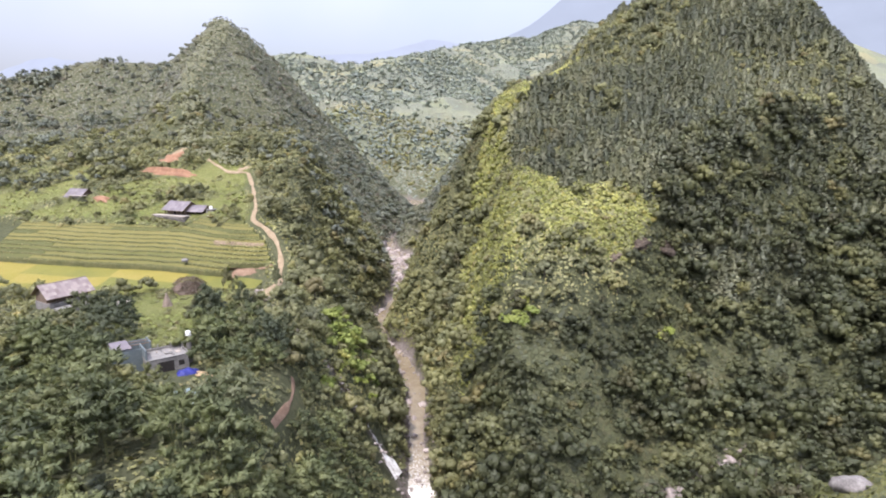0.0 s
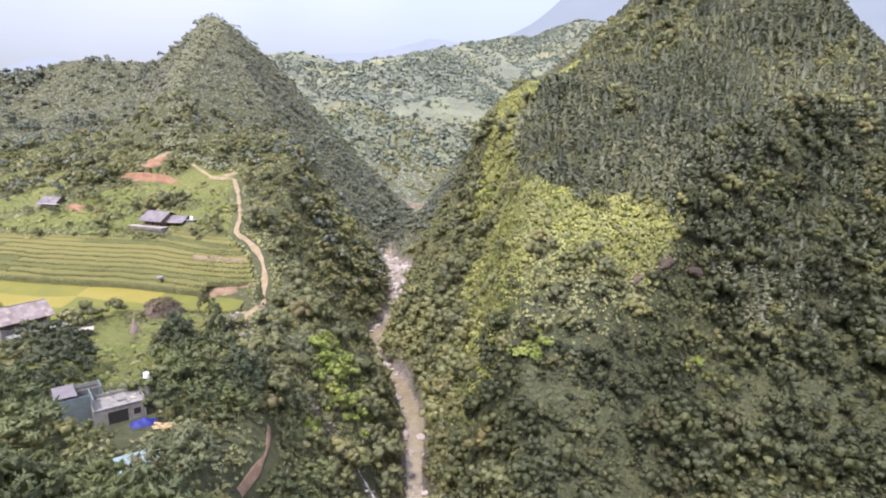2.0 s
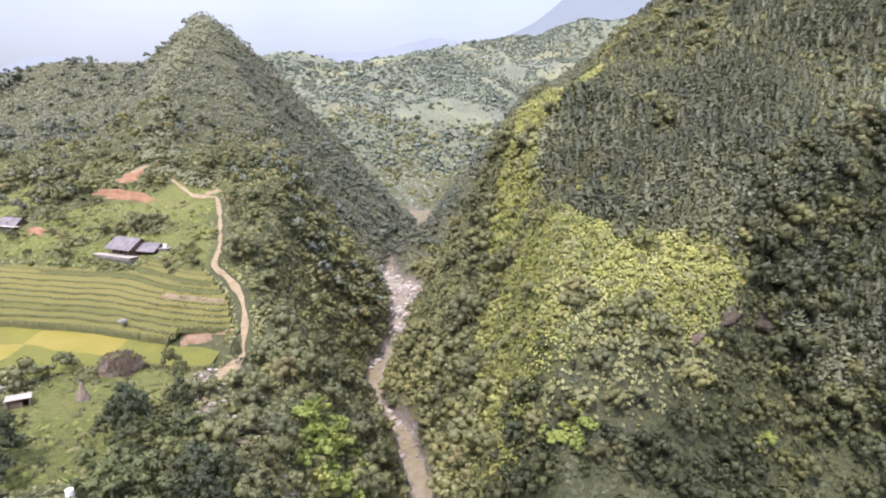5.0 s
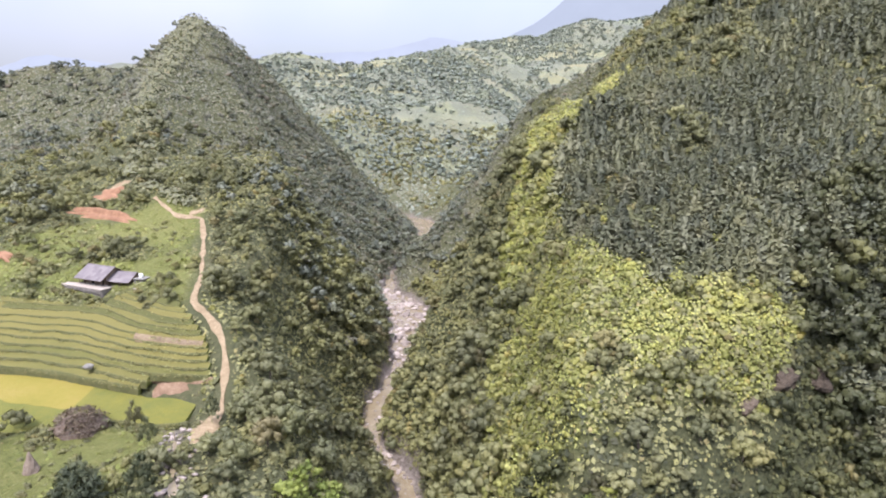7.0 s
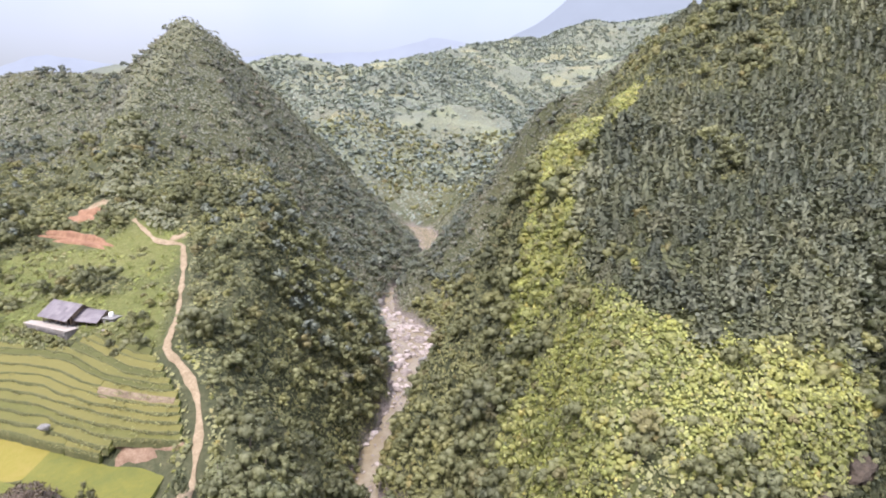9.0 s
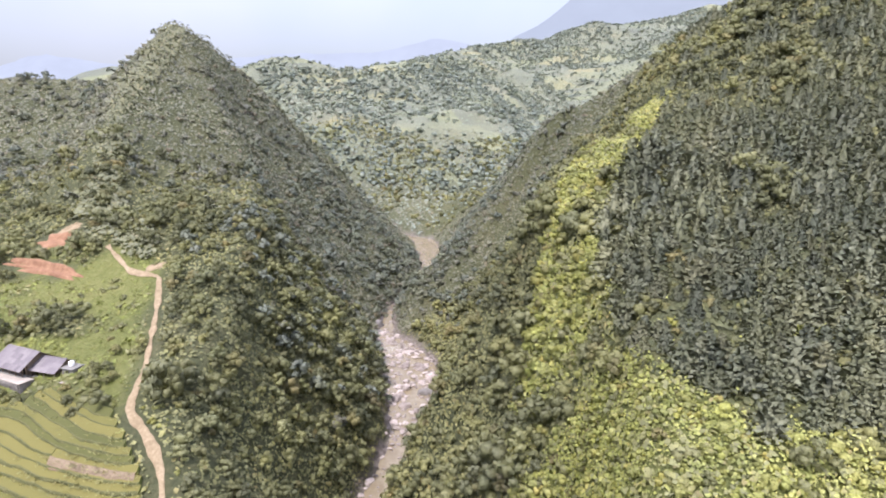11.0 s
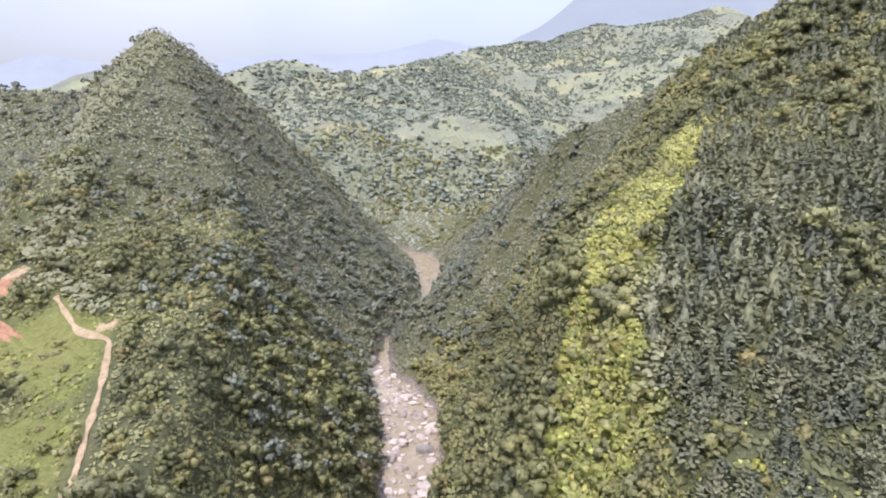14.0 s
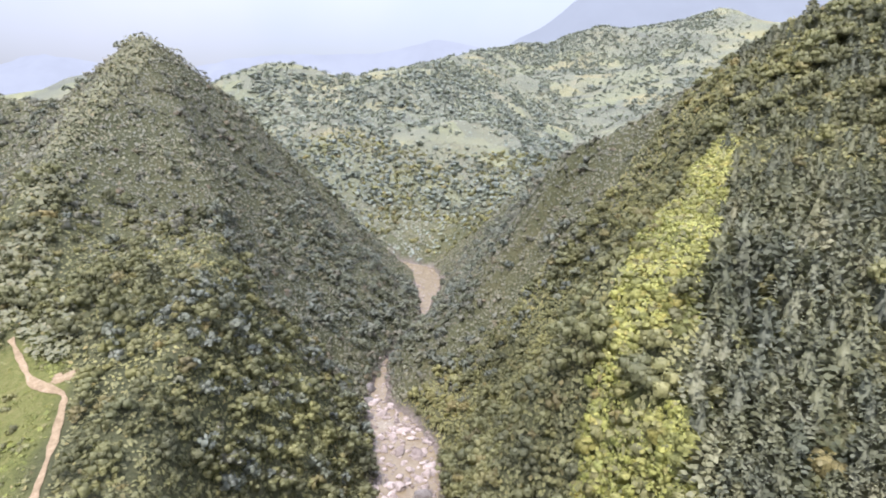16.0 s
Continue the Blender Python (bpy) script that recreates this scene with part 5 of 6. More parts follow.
wd = np.concatenate([wd, wd[(wd[:, 0] > -70)] + [0, 0.2, 0.2]])
keepw = cut.uniform(0, 1, len(wd)) < np.clip(0.4 + 1.2 * fbm(wd[:, 0], wd[:, 1], 7, 2, 71), 0.1, 1)
wd = wd[keepw]
stuff("bank_weeds", strew([tuft(300 + i, 6) for i in range(4)], wd[:, 0], wd[:, 1], wd[:, 2], cut.uniform(0.3, 0.9, len(wd)), cut.uniform(0.5, 1.1, len(wd)), cut), M_SCRUB, "weeds on the banks between the rice fields", "weeds")


# ---- bare red soil cuts ----
def soil(name, cx, cy, rx, ry, yaw, mat, label, lift=0.35, step=0.0):
    """An uneven patch of bare soil on the ground; step makes a cut face at its back."""
    n, m = 36, 9
    a = np.arange(n) * 2 * math.pi / n
    rr = 1 + 0.5 * fbm(np.cos(a) * 3 + cx, np.sin(a) * 3 + cy, 1.3, 4, 91)
    u = np.linspace(0.02, 1, m)
    X, Y = np.outer(np.cos(a) * rr, u) * rx, np.outer(np.sin(a) * rr, u) * ry
    c, s = math.cos(radians(yaw)), math.sin(radians(yaw))
    x, y = cx + X * c - Y * s, cy + X * s + Y * c
    z = ground_z(x, y) + lift * (1 - np.linspace(0, 1, m) ** 6 * 1.6)[None] + 0.12 * fbm(x, y, 2.5, 3, 92)
    if step:
        z = z + step * np.clip((Y / ry - 0.15) * 3, 0, 1) * np.clip((1 - u)[None] * 6, 0, 1)
    v = np.stack([x, y, z], -1)
    idx = np.arange(n * m).reshape(n, m)
    nx_ = np.roll(idx, -1, 0)
    f = np.stack([idx[:, :-1], idx[:, 1:], nx_[:, 1:], nx_[:, :-1]], -1).reshape(-1, 4)
    tagged(new(name, mesh_of(name, v.reshape(-1, 3), f, mat, smooth=True)), label, "soil", kind="structure")


soil("soil_cut", -112, 249, 16, 1.8, -20, M_RED, "levelled bare red soil terrace", 0.6, 1.2)
soil("soil_cut", -119, 263, 5.5, 3.0, -15, M_RED, "bare red landslip on the hillside", 0.6, 1.0)
soil("soil_cut", -118, 268, 4.6, 3.2, -10, M_DIRT, "bare ochre landslip on the hillside", 0.5, 0.5)
soil("soil_cut", -110, 201, 5, 2.6, -20, M_RED, "bare red soil below the farmhouse", 0.9, 0.3)
soil("soil_cut", -130, 226, 5, 1.6, -30, M_RED, "bare red soil beside the cart track", 0.6, 0.3)
soil("soil_cut", -82, 245.0, 3.4, 2.0, 10, M_DIRT, "trampled pale earth where the trails meet", 0.45)
soil("soil_cut", -47.5, 160, 3, 4, 10, M_DIRT, "trampled pale earth at the end of the trail", 0.45)
soil("soil_cut", 40, 458, 9, 6, 20, M_DIRT, "bare ochre field on the far spur", 1.2)
soil("soil_cut", -59.3, 175.2, 8.2, 3.4, -19, M_REDSOIL, "dry red-brown earth slope above the golden field", 0.5)

# ---- buildings ----
def at(ob, x, y, z, yaw):
    ob.matrix_world = pose(x, y, z, 0, 0, yaw)
    return ob


SHEETS = {}


def roof_slope(house, name, x0, x1, y_ridge, z_ridge, y_eave, z_eave, mat, nx=8, ny=3):
    """A pitched roof side of overlapping wavy sheets on a deck."""
    bm = bmesh.new()
    t = 0.08
    vs = [bm.verts.new(p) for p in ((x0, y_ridge, z_ridge), (x1, y_ridge, z_ridge), (x1, y_eave, z_eave), (x0, y_eave, z_eave), (x0, y_ridge, z_ridge - t), (x1, y_ridge, z_ridge - t), (x1, y_eave, z_eave - t), (x0, y_eave, z_eave - t))]
    for f in ((0, 1, 2, 3), (7, 6, 5, 4), (0, 4, 5, 1), (1, 5, 6, 2), (2, 6, 7, 3), (3, 7, 4, 0)):
        bm.faces.new([vs[i] for i in f])
    bmesh.ops.recalc_face_normals(bm, faces=bm.faces)
    deck = part(name, bm, M_TIMBER, house)
    w, run, rise = (x1 - x0) / nx, (y_eave - y_ridge) / ny, (z_eave - z_ridge) / ny
    key = (round(w, 3), round(run, 3), round(rise, 3), mat.name)
    if key not in SHEETS:
        waves = 8
        xs = np.linspace(-0.03, w - 0.01, waves * 2 + 1)
        wave = 0.025 * np.cos(np.arange(waves * 2 + 1) * math.pi)
        v, f = [], []
        for j, (yy, zz) in enumerate(((0, 0.06), (run * 1.06, rise * 1.06 + 0.10))):
            for x, h in zip(xs, wave):
                v.append((x, yy, zz + h))
        n = len(xs)
        for i in range(n - 1):
            f.append((i, i + 1, n + i + 1, n + i) if run < 0 else (i, n + i, n + i + 1, i + 1))
        SHEETS[key] = mesh_of("roof_sheet", np.array(v), np.array(f), mat)
    for i in range(nx):
        for j in range(ny):
            s = part_mesh("roof_sheet", SHEETS[key], deck)
            s.location = (x0 + i * w, y_ridge + j * run, z_ridge + j * rise)
    return deck


def gable_house(label, x, y, z, yaw, L, D, eave, ridge, over, roof_mat, wall_mat, openings, posts=0, sheets=(8, 3), floor=0.4):
    """Walls, gables, posts, doors and windows under a two-sided sheet roof; the front looks along -y."""
    h = at(tagged(new("farmhouse"), label, "house"), x, y, z, yaw)
    part("plinth", boxes((-L / 2 - 0.2, L / 2 + 0.2, -D / 2 - 0.2, D / 2 + 0.2, -2.0, floor), bevel=0.04), M_CONCRETE, h)
    t = 0.15
    part("front_wall", boxes((-L / 2, L / 2, -D / 2 + 1.2, -D / 2 + 1.2 + t, floor, eave + 0.5)), wall_mat, h)
    part("back_wall", boxes((-L / 2, L / 2, D / 2 - t, D / 2, floor, eave)), wall_mat, h)
    for sx in (-1, 1):
        bm = bmesh.new()
        xx = sx * (L / 2 - t / 2)
        prof = [(-D / 2 + 1.2, floor), (D / 2, floor), (D / 2, eave), (0, ridge - 0.1), (-D / 2 + 1.2, eave + (ridge - eave) * 1.2 / (D / 2) - 0.1)]
        a = [bm.verts.new((xx - t / 2 + 0.003, p, q)) for p, q in prof]
        b = [bm.verts.new((xx + t / 2 - 0.003, p, q)) for p, q in prof]
        bm.faces.new(a)
        bm.faces.new(b[::-1])
        for i in range(5):
            bm.faces.new((a[i], b[i], b[(i + 1) % 5], a[(i + 1) % 5]))
        bmesh.ops.recalc_face_normals(bm, faces=bm.faces)
        part("gable_wall", bm, wall_mat, h)
    fall = (ridge - eave) / (D / 2)
    for name, s in (("front_roof", -1), ("back_roof", 1)):
        roof_slope(h, name, -L / 2 - over, L / 2 + over, 0, ridge, s * (D / 2 + over), eave - fall * over, roof_mat, *sheets)
    part("ridge_cap", boxes((-L / 2 - over, L / 2 + over, -0.18, 0.18, ridge + 0.02, ridge + 0.12), bevel=0.04), roof_mat, h)
    for i in range(posts):
        px = -L / 2 + 0.1 + i * (L - 0.2) / (posts - 1)
        part("post", boxes((px - 0.08, px + 0.08, -D / 2, -D / 2 + 0.16, floor, eave - 0.02), bevel=0.02), M_TIMBER, h)
    for kind, ox, w, z0, z1 in openings:
        o = part(kind, boxes((ox - w / 2, ox + w / 2, -D / 2 + 1.14, -D / 2 + 1.197, z0 + floor, z1 + floor)), M_DARK, h)
        part("frame", boxes((ox - w / 2 - 0.08, ox - w / 2, -D / 2 + 1.10, -D / 2 + 1.197, z0 + floor, z1 + floor), (ox + w / 2, ox + w / 2 + 0.08, -D / 2 + 1.10, -D / 2 + 1.197, z0 + floor, z1 + floor), (ox - w / 2 - 0.08, ox + w / 2 + 0.08, -D / 2 + 1.10, -D / 2 + 1.197, z1 + floor, z1 + floor + 0.08)), M_WOODCUT, o)
    return h


doors = [("door", -0.6, 1.2, 0.0, 2.0), ("window", -2.9, 1.0, 0.9, 1.8), ("window", 1.4, 1.0, 0.9, 1.8), ("door", 3.2, 1.0, 0, 2.0)]
main = gable_house("grey-roofed wooden farmhouse on a stone terrace", -92.8, 210.4, 51.6, -24, 8.6, 7.0, 2.4, 4.7, 0.8, M_SHEET, M_TIMBER, doors, 5, (10, 4))
# porch slab on its stone base
slab = at(tagged(new("porch_terrace"), "long pale concrete porch slab on a stone base", "terrace"), -94.2, 209.0, 51.5, -24)
part("slab", boxes((-7.6, 7.6, -3.9, -0.9, 0.22, 0.42), bevel=0.04), M_PALE, slab)
part("stone_base", boxes((-7.3, 7.4, -3.7, -0.9, -2.6, 0.22), bevel=0.05), M_STONE, slab)
for i in range(15):
    part("edge_stone", boxes((-7.5 + i * 0.985, -7.5 + i * 0.985 + 0.93, -4.02, -3.72, -0.55 - 0.1 * (i % 3), 0.12), bevel=0.05), M_STONE, slab)
annex = gable_house("low grey-roofed wooden annex joined to the farmhouse", -85.6, 208.6, 51.4, -16, 6.0, 5.4, 2.0, 3.7, 0.5, M_SHEET, M_TIMBER, [("door", 0, 1.0, 0, 1.9)], 3, (6, 3))
shed = at(tagged(new("wash_house"), "small grey concrete wash house with a flat roof", "shed"), -80.6, 206.6, 51.6, -16)
part("wall", boxes((-1.4, -1.25, -1.3, 1.3, -1.5, 2.3), (1.25, 1.4, -1.3, 1.3, -1.5, 2.3), (-1.25, 1.25, 1.15, 1.3, -1.5, 2.3), (-1.25, -0.5, -1.3, -1.15, -1.5, 2.3), (0.4, 1.25, -1.3, -1.15, -1.5, 2.3), (-0.5, 0.4, -1.3, -1.15, 1.9, 2.3)), M_CONCRETE, shed)
part("roof", boxes((-1.6, 1.6, -1.6, 1.5, 2.3, 2.45), bevel=0.03), M_CONCRETE, shed)
part("doorway", boxes((-0.5, 0.4, -1.2, -1.16, 0.0, 1.9)), M_DARK, shed)


def barrel(name, label, x, y, z, r, h, mat):
    bm = bmesh.new()
    rings = [(r * 0.9, 0), (r, 0.06 * h), (r, 0.45 * h), (r * 1.03, 0.5 * h), (r, 0.55 * h), (r, 0.9 * h), (r * 0.55, h), (r * 0.5, 1.05 * h)]
    loops = [[bm.verts.new((q * math.cos(a * math.pi / 8), q * math.sin(a * math.pi / 8), zz)) for a in range(16)] for q, zz in rings]
    for a, b in zip(loops, loops[1:]):
        for i in range(16):
            bm.faces.new((a[i], a[(i + 1) % 16], b[(i + 1) % 16], b[i]))
    bm.faces.new(loops[0][::-1])
    bm.faces.new(loops[-1])
    me = bpy.data.meshes.new(name)
    bm.to_mesh(me)
    bm.free()
    me.materials.append(mat)
    ob = tagged(new(name, me), label, "water tank")
    ob.location = (x, y, z)
    return ob


barrel("water_tank", "round white water tank on the wash house roof", -80.9, 206.8, 54.05, 0.55, 1.0, M_WHITE)
pen = at(tagged(new("lean_to"), "low lean-to with a pale tin roof", "shed"), -79.0, 203.6, 50.6, -16)
part("roof", boxes((-1.9, 1.9, -1.4, 1.2, 1.5, 1.58), bevel=0.02), M_PALE, pen)
for px, py in ((-1.7, -1.2), (1.7, -1.2), (-1.7, 1.0), (1.7, 1.0)):
    part("post", boxes((px - 0.07, px + 0.07, py - 0.07, py + 0.07, -1.2, 1.5)), M_TIMBER, pen)
part("side_wall", boxes((-1.6, 1.6, 0.95, 1.05, -1.0, 1.4)), M_TIMBER, pen)

west = gable_house("grey-roofed wooden farmhouse beside the trees", -142.5, 234.0, 53.4, -22, 8.0, 6.2, 2.6, 5.2, 0.8, M_SHEET, M_TIMBER, [("door", 0, 1.2, 0, 2), ("window", 2.4, 0.9, 0.9, 1.7)], 4, (8, 3))
porch = at(tagged(new("porch_roof"), "pale tin porch roof before the farmhouse", "roof"), -141.3, 230.2, 55.4, -22)
part("sheet", boxes((-4.0, 4.2, -1.3, 1.0, 0.9, 0.98), bevel=0.02), M_PALE, porch)
for px in (-3.8, 0, 3.9):
    part("post", boxes((px - 0.07, px + 0.07, -1.2, -1.06, -2.4, 0.9)), M_TIMBER, porch)

stilt = gable_house("brown wooden house with patched lichened roof sheets", -97.0, 147.5, 37.6, 58, 10.0, 6.5, 3.0, 5.4, 0.9, M_OLDSHEET, M_TIMBER, [("door", 1, 1.2, 0, 2), ("window", -3, 1, 0.9, 1.8), ("window", 4.2, 1, 0.9, 1.8)], 6, (12, 5), 1.0)
rail = at(tagged(new("porch_railing"), "brown wooden porch railing of the old house", "railing"), -97.0, 147.5, 37.6, 58)
part("rail", boxes((-5, 5, -3.45, -3.35, 1.85, 1.95), (-5, 5, -3.45, -3.35, 1.35, 1.43)), M_TIMBER, rail)
for i in range(11):
    part("baluster", boxes((-5 + i - 0.04, -5 + i + 0.04, -3.46, -3.34, 0.95, 1.85)), M_TIMBER, rail)
yardslab = at(tagged(new("yard_slab"), "pale concrete yard before the old house", "terrace"), -92.0, 144.5, 37.6, 58)
part("slab", boxes((-5, 7, -1.6, 0.9, -1.0, 0.2), bevel=0.04), M_CONCRETE, yardslab)

# unfinished concrete building
shell = at(tagged(new("unfinished_building"), "roofless unfinished concrete building with rubble on its floor", "building"), -55.0, 105.2, 36.6, 38)
part("lower_wall", boxes((-1.0, 6.2, -4.0, -3.8, -1.5, 2.9), (6.0, 6.2, -3.8, 1.0, -1.5, 2.9), (-1.0, -0.8, -3.8, 1.0, -1.5, 2.9), (-0.8, 6.0, 0.8, 1.0, -1.5, 2.9)), M_CONCRETE, shell)
part("floor_slab", boxes((-1.1, 6.3, -4.1, 1.1, 2.9, 3.1), bevel=0.03), M_CONCRETE, shell)
part("doorway", boxes((0.8, 3.6, -4.02, -3.985, 0.0, 2.3)), M_DARK, shell)
part("window", boxes((4.4, 5.4, -4.02, -3.985, 1.0, 2.0)), M_DARK, shell)
part("upper_wall", boxes((-1.0, -0.8, -3.9, 1.0, 3.1, 5.0), (-5.6, -1.0, -0.9, -0.7, 0, 4.6), (-5.6, -5.4, -0.7, 4.6, 0, 4.4), (-5.4, 1.0, 4.4, 4.6, 0, 4.7), (0.8, 1.0, 1.1, 4.4, 0, 5.0)), M_BLUEWALL, shell)
part("parapet", boxes((-1.0, 6.2, 0.85, 1.05, 3.1, 3.6), (6.05, 6.25, -4.0, 0.8, 3.1, 3.4)), M_CONCRETE, shell)
part("roof_beam", boxes((-5.8, 1.2, 1.4, 1.55, 4.7, 4.85), (-5.8, 1.2, 3.2, 3.35, 4.7, 4.85), (-3.0, -2.85, -1.0, 4.8, 4.85, 4.97)), M_TIMBER, shell)
part("half_roof", boxes((-5.6, -2.6, -0.9, 4.6, 4.98, 5.05)), M_SHEET, shell)
rub = np.random.default_rng(5)
for i in range(14):
    px, py, s = rub.uniform(-0.3, 5.6), rub.uniform(-3.4, 0.4), rub.uniform(0.15, 0.5)
    part("rubble", boxes((px - s, px + s * rub.uniform(0.5, 1), py - s * 0.6, py + s * 0.6, 3.1, 3.1 + s * rub.uniform(0.4, 0.9)), bevel=0.05), M_PALE if i % 2 else M_CONCRETE, shell)
for px, py in ((-0.2, 0.4), (2.0, 0.5), (4.2, 0.5), (5.9, -1.5)):
    part("rebar_post", boxes((px - 0.09, px + 0.09, py - 0.09, py + 0.09, 3.1, 4.3)), M_CONCRETE, shell)
tower = at(tagged(new("tank_tower"), "slim concrete column that carries a water tank", "tower"), -48.8, 109.0, 36.4, 20)
part("column", boxes((-0.45, 0.45, -0.45, 0.45, -1.5, 5.4), bevel=0.04), M_CONCRETE, tower)
part("platform", boxes((-0.6, 0.6, -0.6, 0.6, 5.4, 5.55), bevel=0.03), M_CONCRETE, tower)
barrel("water_tank", "round white water tank on a concrete column", -48.8, 109.0, 41.95, 0.5, 0.9, M_WHITE)


def tarp(x, y, z, yaw, w, d):
    """A crumpled sheet over a heap."""
    u, v = np.meshgrid(np.linspace(-1, 1, 16), np.linspace(-1, 1, 12))
    hgt = 1.1 * np.clip(1 - u ** 2, 0, 1) * np.clip(1 - v ** 2, 0, 1) ** 0.6 + 0.3 * fbm(u * 4 + 9, v * 4, 1.1, 3, 17)
    p = np.stack([u * w / 2, v * d / 2 + 0.15 * fbm(u * 3, v * 3 + 5, 1, 2, 18), hgt], -1).reshape(-1, 3)
    idx = np.arange(192).reshape(12, 16)
    f = np.stack([idx[:-1, :-1], idx[:-1, 1:], idx[1:, 1:], idx[1:, :-1]], -1).reshape(-1, 4)
    at(tagged(new("tarpaulin", mesh_of("tarpaulin", p, f, M_TARP)), "crumpled bright blue tarpaulin over a heap", "tarpaulin"), x, y, z, yaw)


tarp(-46.8, 102.8, 36.7, 30, 4.2, 2.6)
logs = at(tagged(new("log_pile"), "heap of pale cut logs and boards", "logs"), -43.0, 101.8, 36.6, 15)
for i in range(14):
    a, rr = rub.uniform(-0.5, 0.5), rub.uniform(0.1, 0.18)
    v, f = tube([(0, 0, -1.3), (0, 0, 1.3)], [rr, rr * 0.9], 6)
    o = part_mesh("log", mesh_of("log", v, f, M_WOODCUT), logs)
    o.matrix_basis = pose(rub.uniform(-0.7, 0.7), rub.uniform(-0.9, 0.9), 0.2 + 0.16 * (i % 4), 90 + rub.uniform(-6, 6), 0, 60 + math.degrees(a))

hut = at(tagged(new("tin_hut"), "small timber hut with a pale blue tin roof", "hut"), -39.2, 86.8, 37.3, 35)
part("wall", boxes((-2.2, 2.2, 1.6, 1.7, -1.5, 2.2), (-2.2, -2.1, -1.7, 1.6, -1.5, 2.0), (2.1, 2.2, -1.7, 1.6, -1.5, 2.0), (-2.1, 0.2, -1.7, -1.6, -1.5, 1.0)), M_TIMBER, hut)
roof_slope(hut, "roof", -2.7, 2.7, 2.2, 2.9, -2.3, 2.1, M_TIN, 6, 2)
for px in (-2.1, 0, 2.1):
    part("post", boxes((px - 0.08, px + 0.08, -1.75, -1.6, -1.5, 2.05)), M_TIMBER, hut)
steps = at(tagged(new("timber_stack"), "row of stacked pale boards beside the hut", "boards"), -42.0, 83.6, 37.2, -50)
for i in range(12):
    part("board", boxes((-0.8, 0.8, -3 + i * 0.5, -3 + i * 0.5 + 0.36, -0.9, 0.5 - 0.03 * i), bevel=0.02), M_PALE if i % 2 else M_CONCRETE, steps)


def lump(seed, sub=2, rough=0.35, flat=0.75):
    """Boulder-shaped mesh, one metre across."""
    bm = bmesh.new()
    bmesh.ops.create_icosphere(bm, subdivisions=sub, radius=0.5)
    off = Vector((seed * 3.7, seed * 1.3, seed * 2.1))
    for v in bm.verts:
        k = 1 + rough * noise.noise(v.co * 2.2 + off) + 0.5 * rough * noise.noise(v.co * 5 + off)
        v.co = Vector((v.co.x * k * 1.15, v.co.y * k, v.co.z * k * flat))
    return bm


# straw stack, dry mound, stones
bm = bmesh.new()
prof = [(1.25, 0), (1.2, 0.5), (0.95, 1.2), (0.6, 2.2), (0.32, 3.0), (0.2, 3.3), (0.24, 3.45), (0.05, 3.6)]
loops = [[bm.verts.new((q * math.cos(a * math.pi / 7) * (1 + 0.12 * math.sin(a * 5 + zz * 4)), q * math.sin(a * math.pi / 7), zz)) for a in range(14)] for q, zz in prof]
for a, b in zip(loops, loops[1:]):
    for i in range(14):
        bm.faces.new((a[i], a[(i + 1) % 14], b[(i + 1) % 14], b[i]))
bm.faces.new(loops[-1])
me = bpy.data.meshes.new("straw_stack")
bm.to_mesh(me)
bm.free()
me.materials.append(M_STRAW)
stack = tagged(new("straw_stack", me), "tall dark conical straw stack in the grass", "straw stack")
stack.location = (-70.6, 147.2, float(ground_z(-70.6, 147.2)) - 0.1)


def boulder(name, label, x, y, z, sx, sy, sz, yaw, seed, mat, group=""):
    bm = lump(seed, 3)
    me = bpy.data.meshes.new(name)
    bm.to_mesh(me)
    bm.free()
    me.polygons.foreach_set("use_smooth", np.ones(len(me.polygons), bool))
    me.materials.append(mat)
    ob = tagged(new(name, me), label, "rock", group)
    ob.matrix_world = pose(x, y, z, 0, 0, yaw) @ Matrix.Diagonal((sx, sy, sz, 1))
    return ob


boulder("outcrop", "big rock outcrop covered with dry brown brush", -70.5, 160.5, 36.8, 8, 7, 8.5, 10, 3, M_BRUSH)
boulder("field_stone", "pale grey boulder in the rice terraces", -78.6, 178.0, 41.9, 1.8, 1.5, 1.7, 20, 5, M_CONCRETE)
boulder("grass_rock", "dark craggy rock in the grass slope", 66, 86.5, float(ground_z(66, 86.5)), 6, 5, 5.5, 0, 9, M_STONE)
boulder("river_boulder", "big square brown boulder in the river", -12.2, 292.5, 9.2, 5.0, 3.6, 4.5, 5, 11, M_STONE)
boulder("river_boulder", "big grey boulder at the river bend", -37.0, 356.0, 13.2, 8, 4.5, 5.5, 60, 12, M_STONE)
boulder("river_boulder", "big grey boulder at the river bend", -36.0, 347.0, 12.6, 5, 4, 4.5, 20, 13, M_STONE)
boulder("river_boulder", "dark wet boulder at the river narrows", -30.0, 211.0, 6.0, 5, 4, 4.5, 50, 14, M_STONE)

coop = at(tagged(new("store_shed"), "small low shed under a white sheet roof in the yard", "shed"), -81.0, 145.0, float(ground_z(-81, 145)), 30)
part("wall", boxes((-1.8, 1.8, 1.1, 1.2, -0.8, 1.6), (-1.8, -1.7, -1.2, 1.1, -0.8, 1.5), (1.7, 1.8, -1.2, 1.1, -0.8, 1.5), (-1.7, 0.6, -1.2, -1.1, -0.8, 1.4)), M_TIMBER, coop)
part("roof", boxes((-2.1, 2.1, -1.5, 1.4, 1.6, 1.68), bevel=0.02), M_PALE, coop)
for px in (-1.75, 1.75):
    part("post", boxes((px - 0.07, px + 0.07, -1.55, -1.41, -0.8, 1.6)), M_TIMBER, coop)

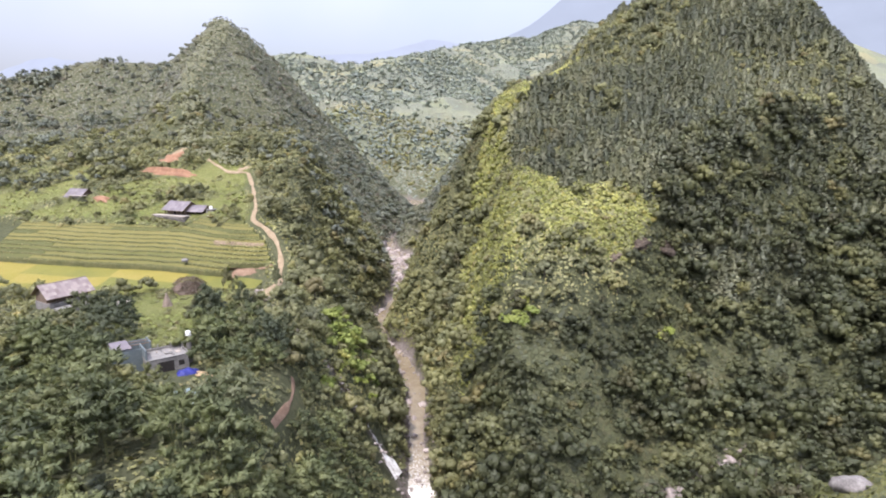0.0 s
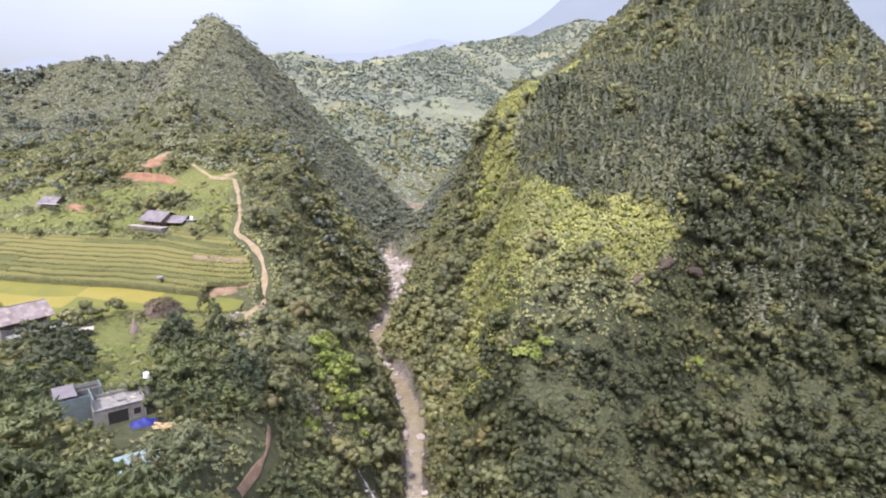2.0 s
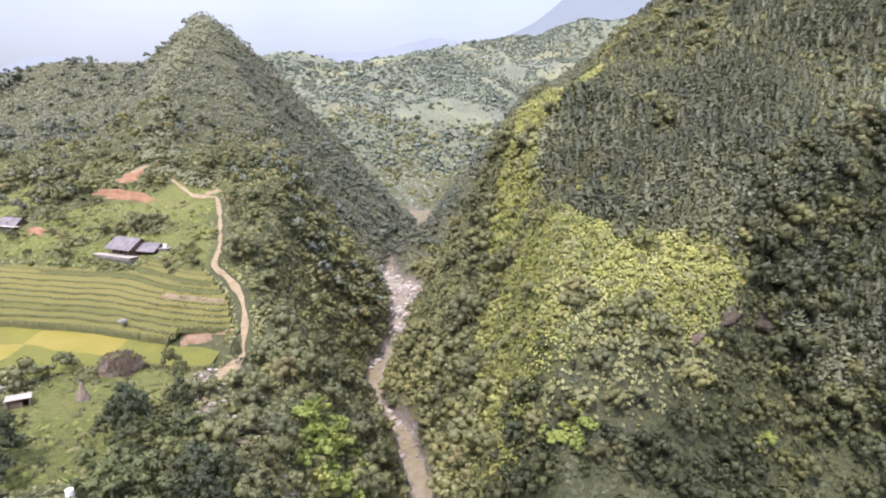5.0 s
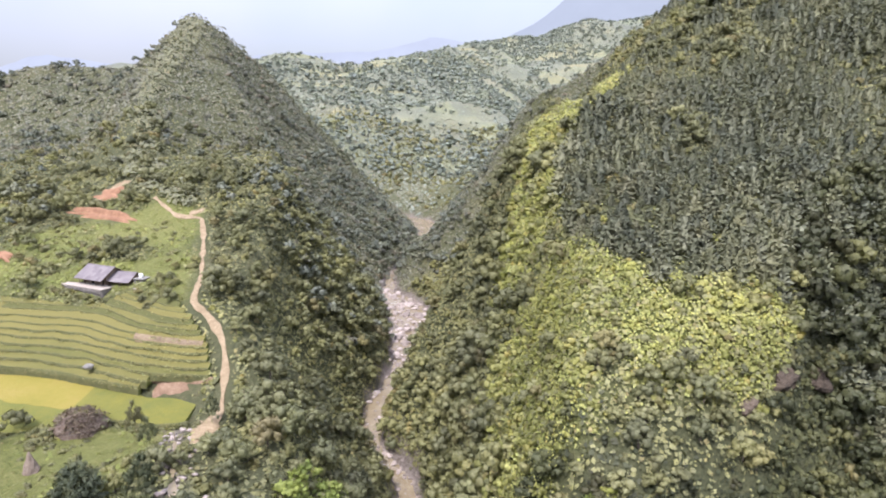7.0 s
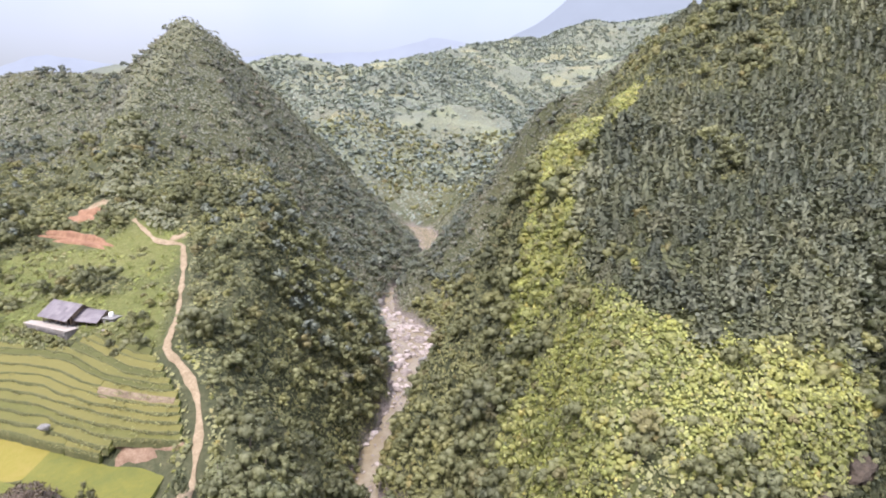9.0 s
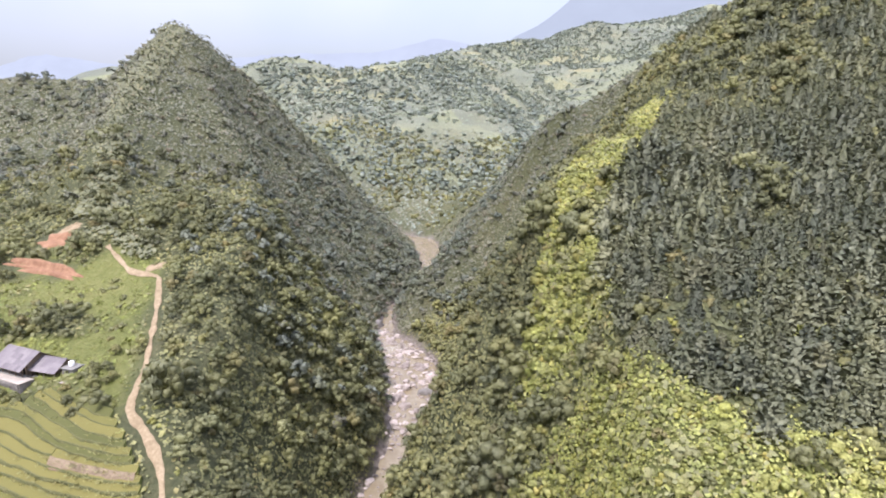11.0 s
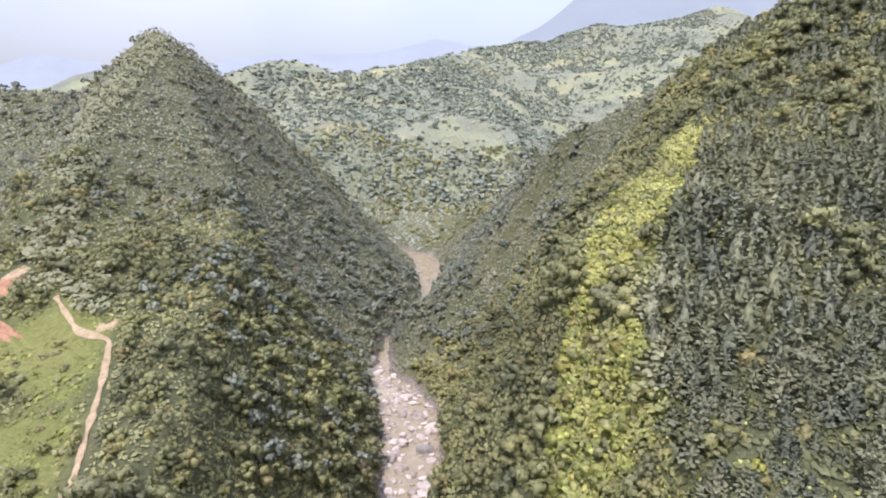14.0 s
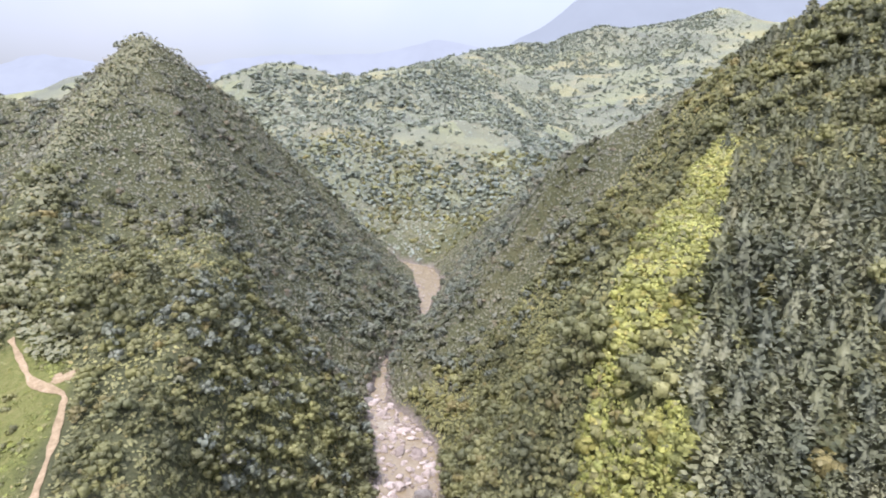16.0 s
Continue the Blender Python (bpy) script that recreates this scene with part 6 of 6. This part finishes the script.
# ---- rocks of the river bed ----
LUMPS = []
for i in range(8):
    bm = lump(20 + i, 2)
    me = bpy.data.meshes.new("river_rock")
    bm.to_mesh(me)
    bm.free()
    me.materials.append(M_ROCK)
    LUMPS.append(me)
rk = np.random.default_rng(31)


def river_rock_at(x, y, z, s, label):
    ob = tagged(new("river_rock", LUMPS[rk.integers(0, 8)]), label, "rock", "rocks in the river bed")
    ob.matrix_world = pose(x, y, z, rk.uniform(-15, 15), rk.uniform(-15, 15), rk.uniform(0, 360)) @ Matrix.Diagonal((s * rk.uniform(0.8, 1.5), s, s * rk.uniform(0.7, 1.0), 1))


n = 0
for row in rv[::1]:
    x, y, z, w = row
    if not 122 < y < 552 or 352 < y < 505:
        continue
    dense = 3.0 if 258 < y < 350 else (1.4 if y > 505 else 0.9)
    for _ in range(rk.poisson(dense)):
        if n >= 290:
            break
        u = rk.uniform(-1, 1)
        u = math.copysign(abs(u) ** 0.45, u) if y < 268 else u
        s = rk.uniform(0.8, 1.8) * (1.7 if rk.uniform() < 0.2 else 1.0) * (1.25 if y > 260 else 0.9)
        river_rock_at(x + u * (w + 1.2), y + rk.uniform(-1, 1), z + 0.05 * s, s, "pale pinkish-grey rock in the shallow river")
        n += 1
SMALL = []
for i in range(8):
    bm = lump(60 + i, 1, 0.5)
    bm.verts.ensure_lookup_table()
    SMALL.append((np.array([v.co[:] for v in bm.verts]), np.array([[v.index for v in f.verts] for f in bm.faces])))
    bm.free()


def strew_rocks(name, xs, ys, zs, ss, label):
    vs, fs = [], []
    for i, (x, y, z, s) in enumerate(zip(xs, ys, zs, ss)):
        co, fa = SMALL[i % 8]
        a = rk.uniform(0, 6.28)
        co = np.stack([co[:, 0] * math.cos(a) - co[:, 1] * math.sin(a), co[:, 0] * math.sin(a) + co[:, 1] * math.cos(a), co[:, 2]], 1)
        vs.append(co * [s * 1.2, s, s * 0.8] + [x, y, z])
        fs.append(fa + i * len(co))
    tagged(new(name, mesh_of(name, np.concatenate(vs), np.concatenate(fs), M_ROCK)), label, "rocks", kind="stuff")


pick = rk.integers(0, len(rv), 4200)
pick = pick[(rv[pick, 1] > 118) & (rv[pick, 1] < 552) & (rk.uniform(0, 1, 4200) < np.where((rv[pick, 1] > 262) & (rv[pick, 1] < 352), 1, 0.45))]
u = rk.uniform(-1, 1, len(pick))
px = rv[pick, 0] + np.sign(u) * np.abs(u) ** 0.6 * (rv[pick, 3] + 2.0)
py = rv[pick, 1] + rk.uniform(-1, 1, len(pick))
strew_rocks("river_stones", px, py, np.maximum(rv[pick, 2] - 0.05, ground_z(px, py)), rk.uniform(0.4, 1.2, len(pick)) * np.where(rv[pick, 1] > 250, 1.2, 0.9), "pale stones and rubble along the river bed")
ci = rk.integers(0, len(cs), 160)
px, py = cs[ci, 0] + rk.normal(0, 1.6, 160), cs[ci, 1] + rk.normal(0, 1.6, 160)
strew_rocks("stream_stones", px, py, ground_z(px, py) + 0.2, rk.uniform(0.4, 1.1, 160), "pale rocks along the side stream")
st = sample_line(STREAM, 1.0)
st = st[(st[:, 0] > 20) & (st[:, 0] < 66)]
ci = rk.integers(0, len(st), 130)
px, py = st[ci, 0] + rk.normal(0, 1.5, 130), st[ci, 1] + rk.normal(0, 1.5, 130)
strew_rocks("gully_stones", px, py, ground_z(px, py) + 0.15, rk.uniform(0.6, 2.0, 130), "reddish pale rocks in the side gully")

# ---- brown cliff on the mountain face ----
M_CLIFF = simple("brown_cliff_rock", [(0.3, (0.041, 0.032, 0.024)), (0.5, (0.090, 0.069, 0.052)), (0.72, (0.158, 0.124, 0.094))], 0.45, 0.95, 1.0, 0.5, vary=0.2)
CLIFF = []
for i in range(4):
    bm = lump(90 + i, 3, 0.6, 0.8)
    me = bpy.data.meshes.new("cliff_rock")
    bm.to_mesh(me)
    bm.free()
    me.materials.append(M_CLIFF)
    CLIFF.append(me)
for i, (x, y, w, h) in enumerate(((43, 145, 3.0, 2.6), (50.5, 149, 4.2, 3.6), (58, 153.5, 4.6, 4.2), (66, 160.5, 3.4, 3.2))):
    ob = tagged(new("cliff_rock", CLIFF[i % 4]), "brown weathered cliff rock bare among the shrubs", "rock", "rocks of the brown cliff")
    ob.matrix_world = pose(x, y, float(ground_z(x, y)) - 1.0, rk.uniform(-12, 12), rk.uniform(-12, 12), 35 + rk.uniform(-15, 15)) @ Matrix.Diagonal((w * 1.3, w * 0.9, h * 1.25, 1))
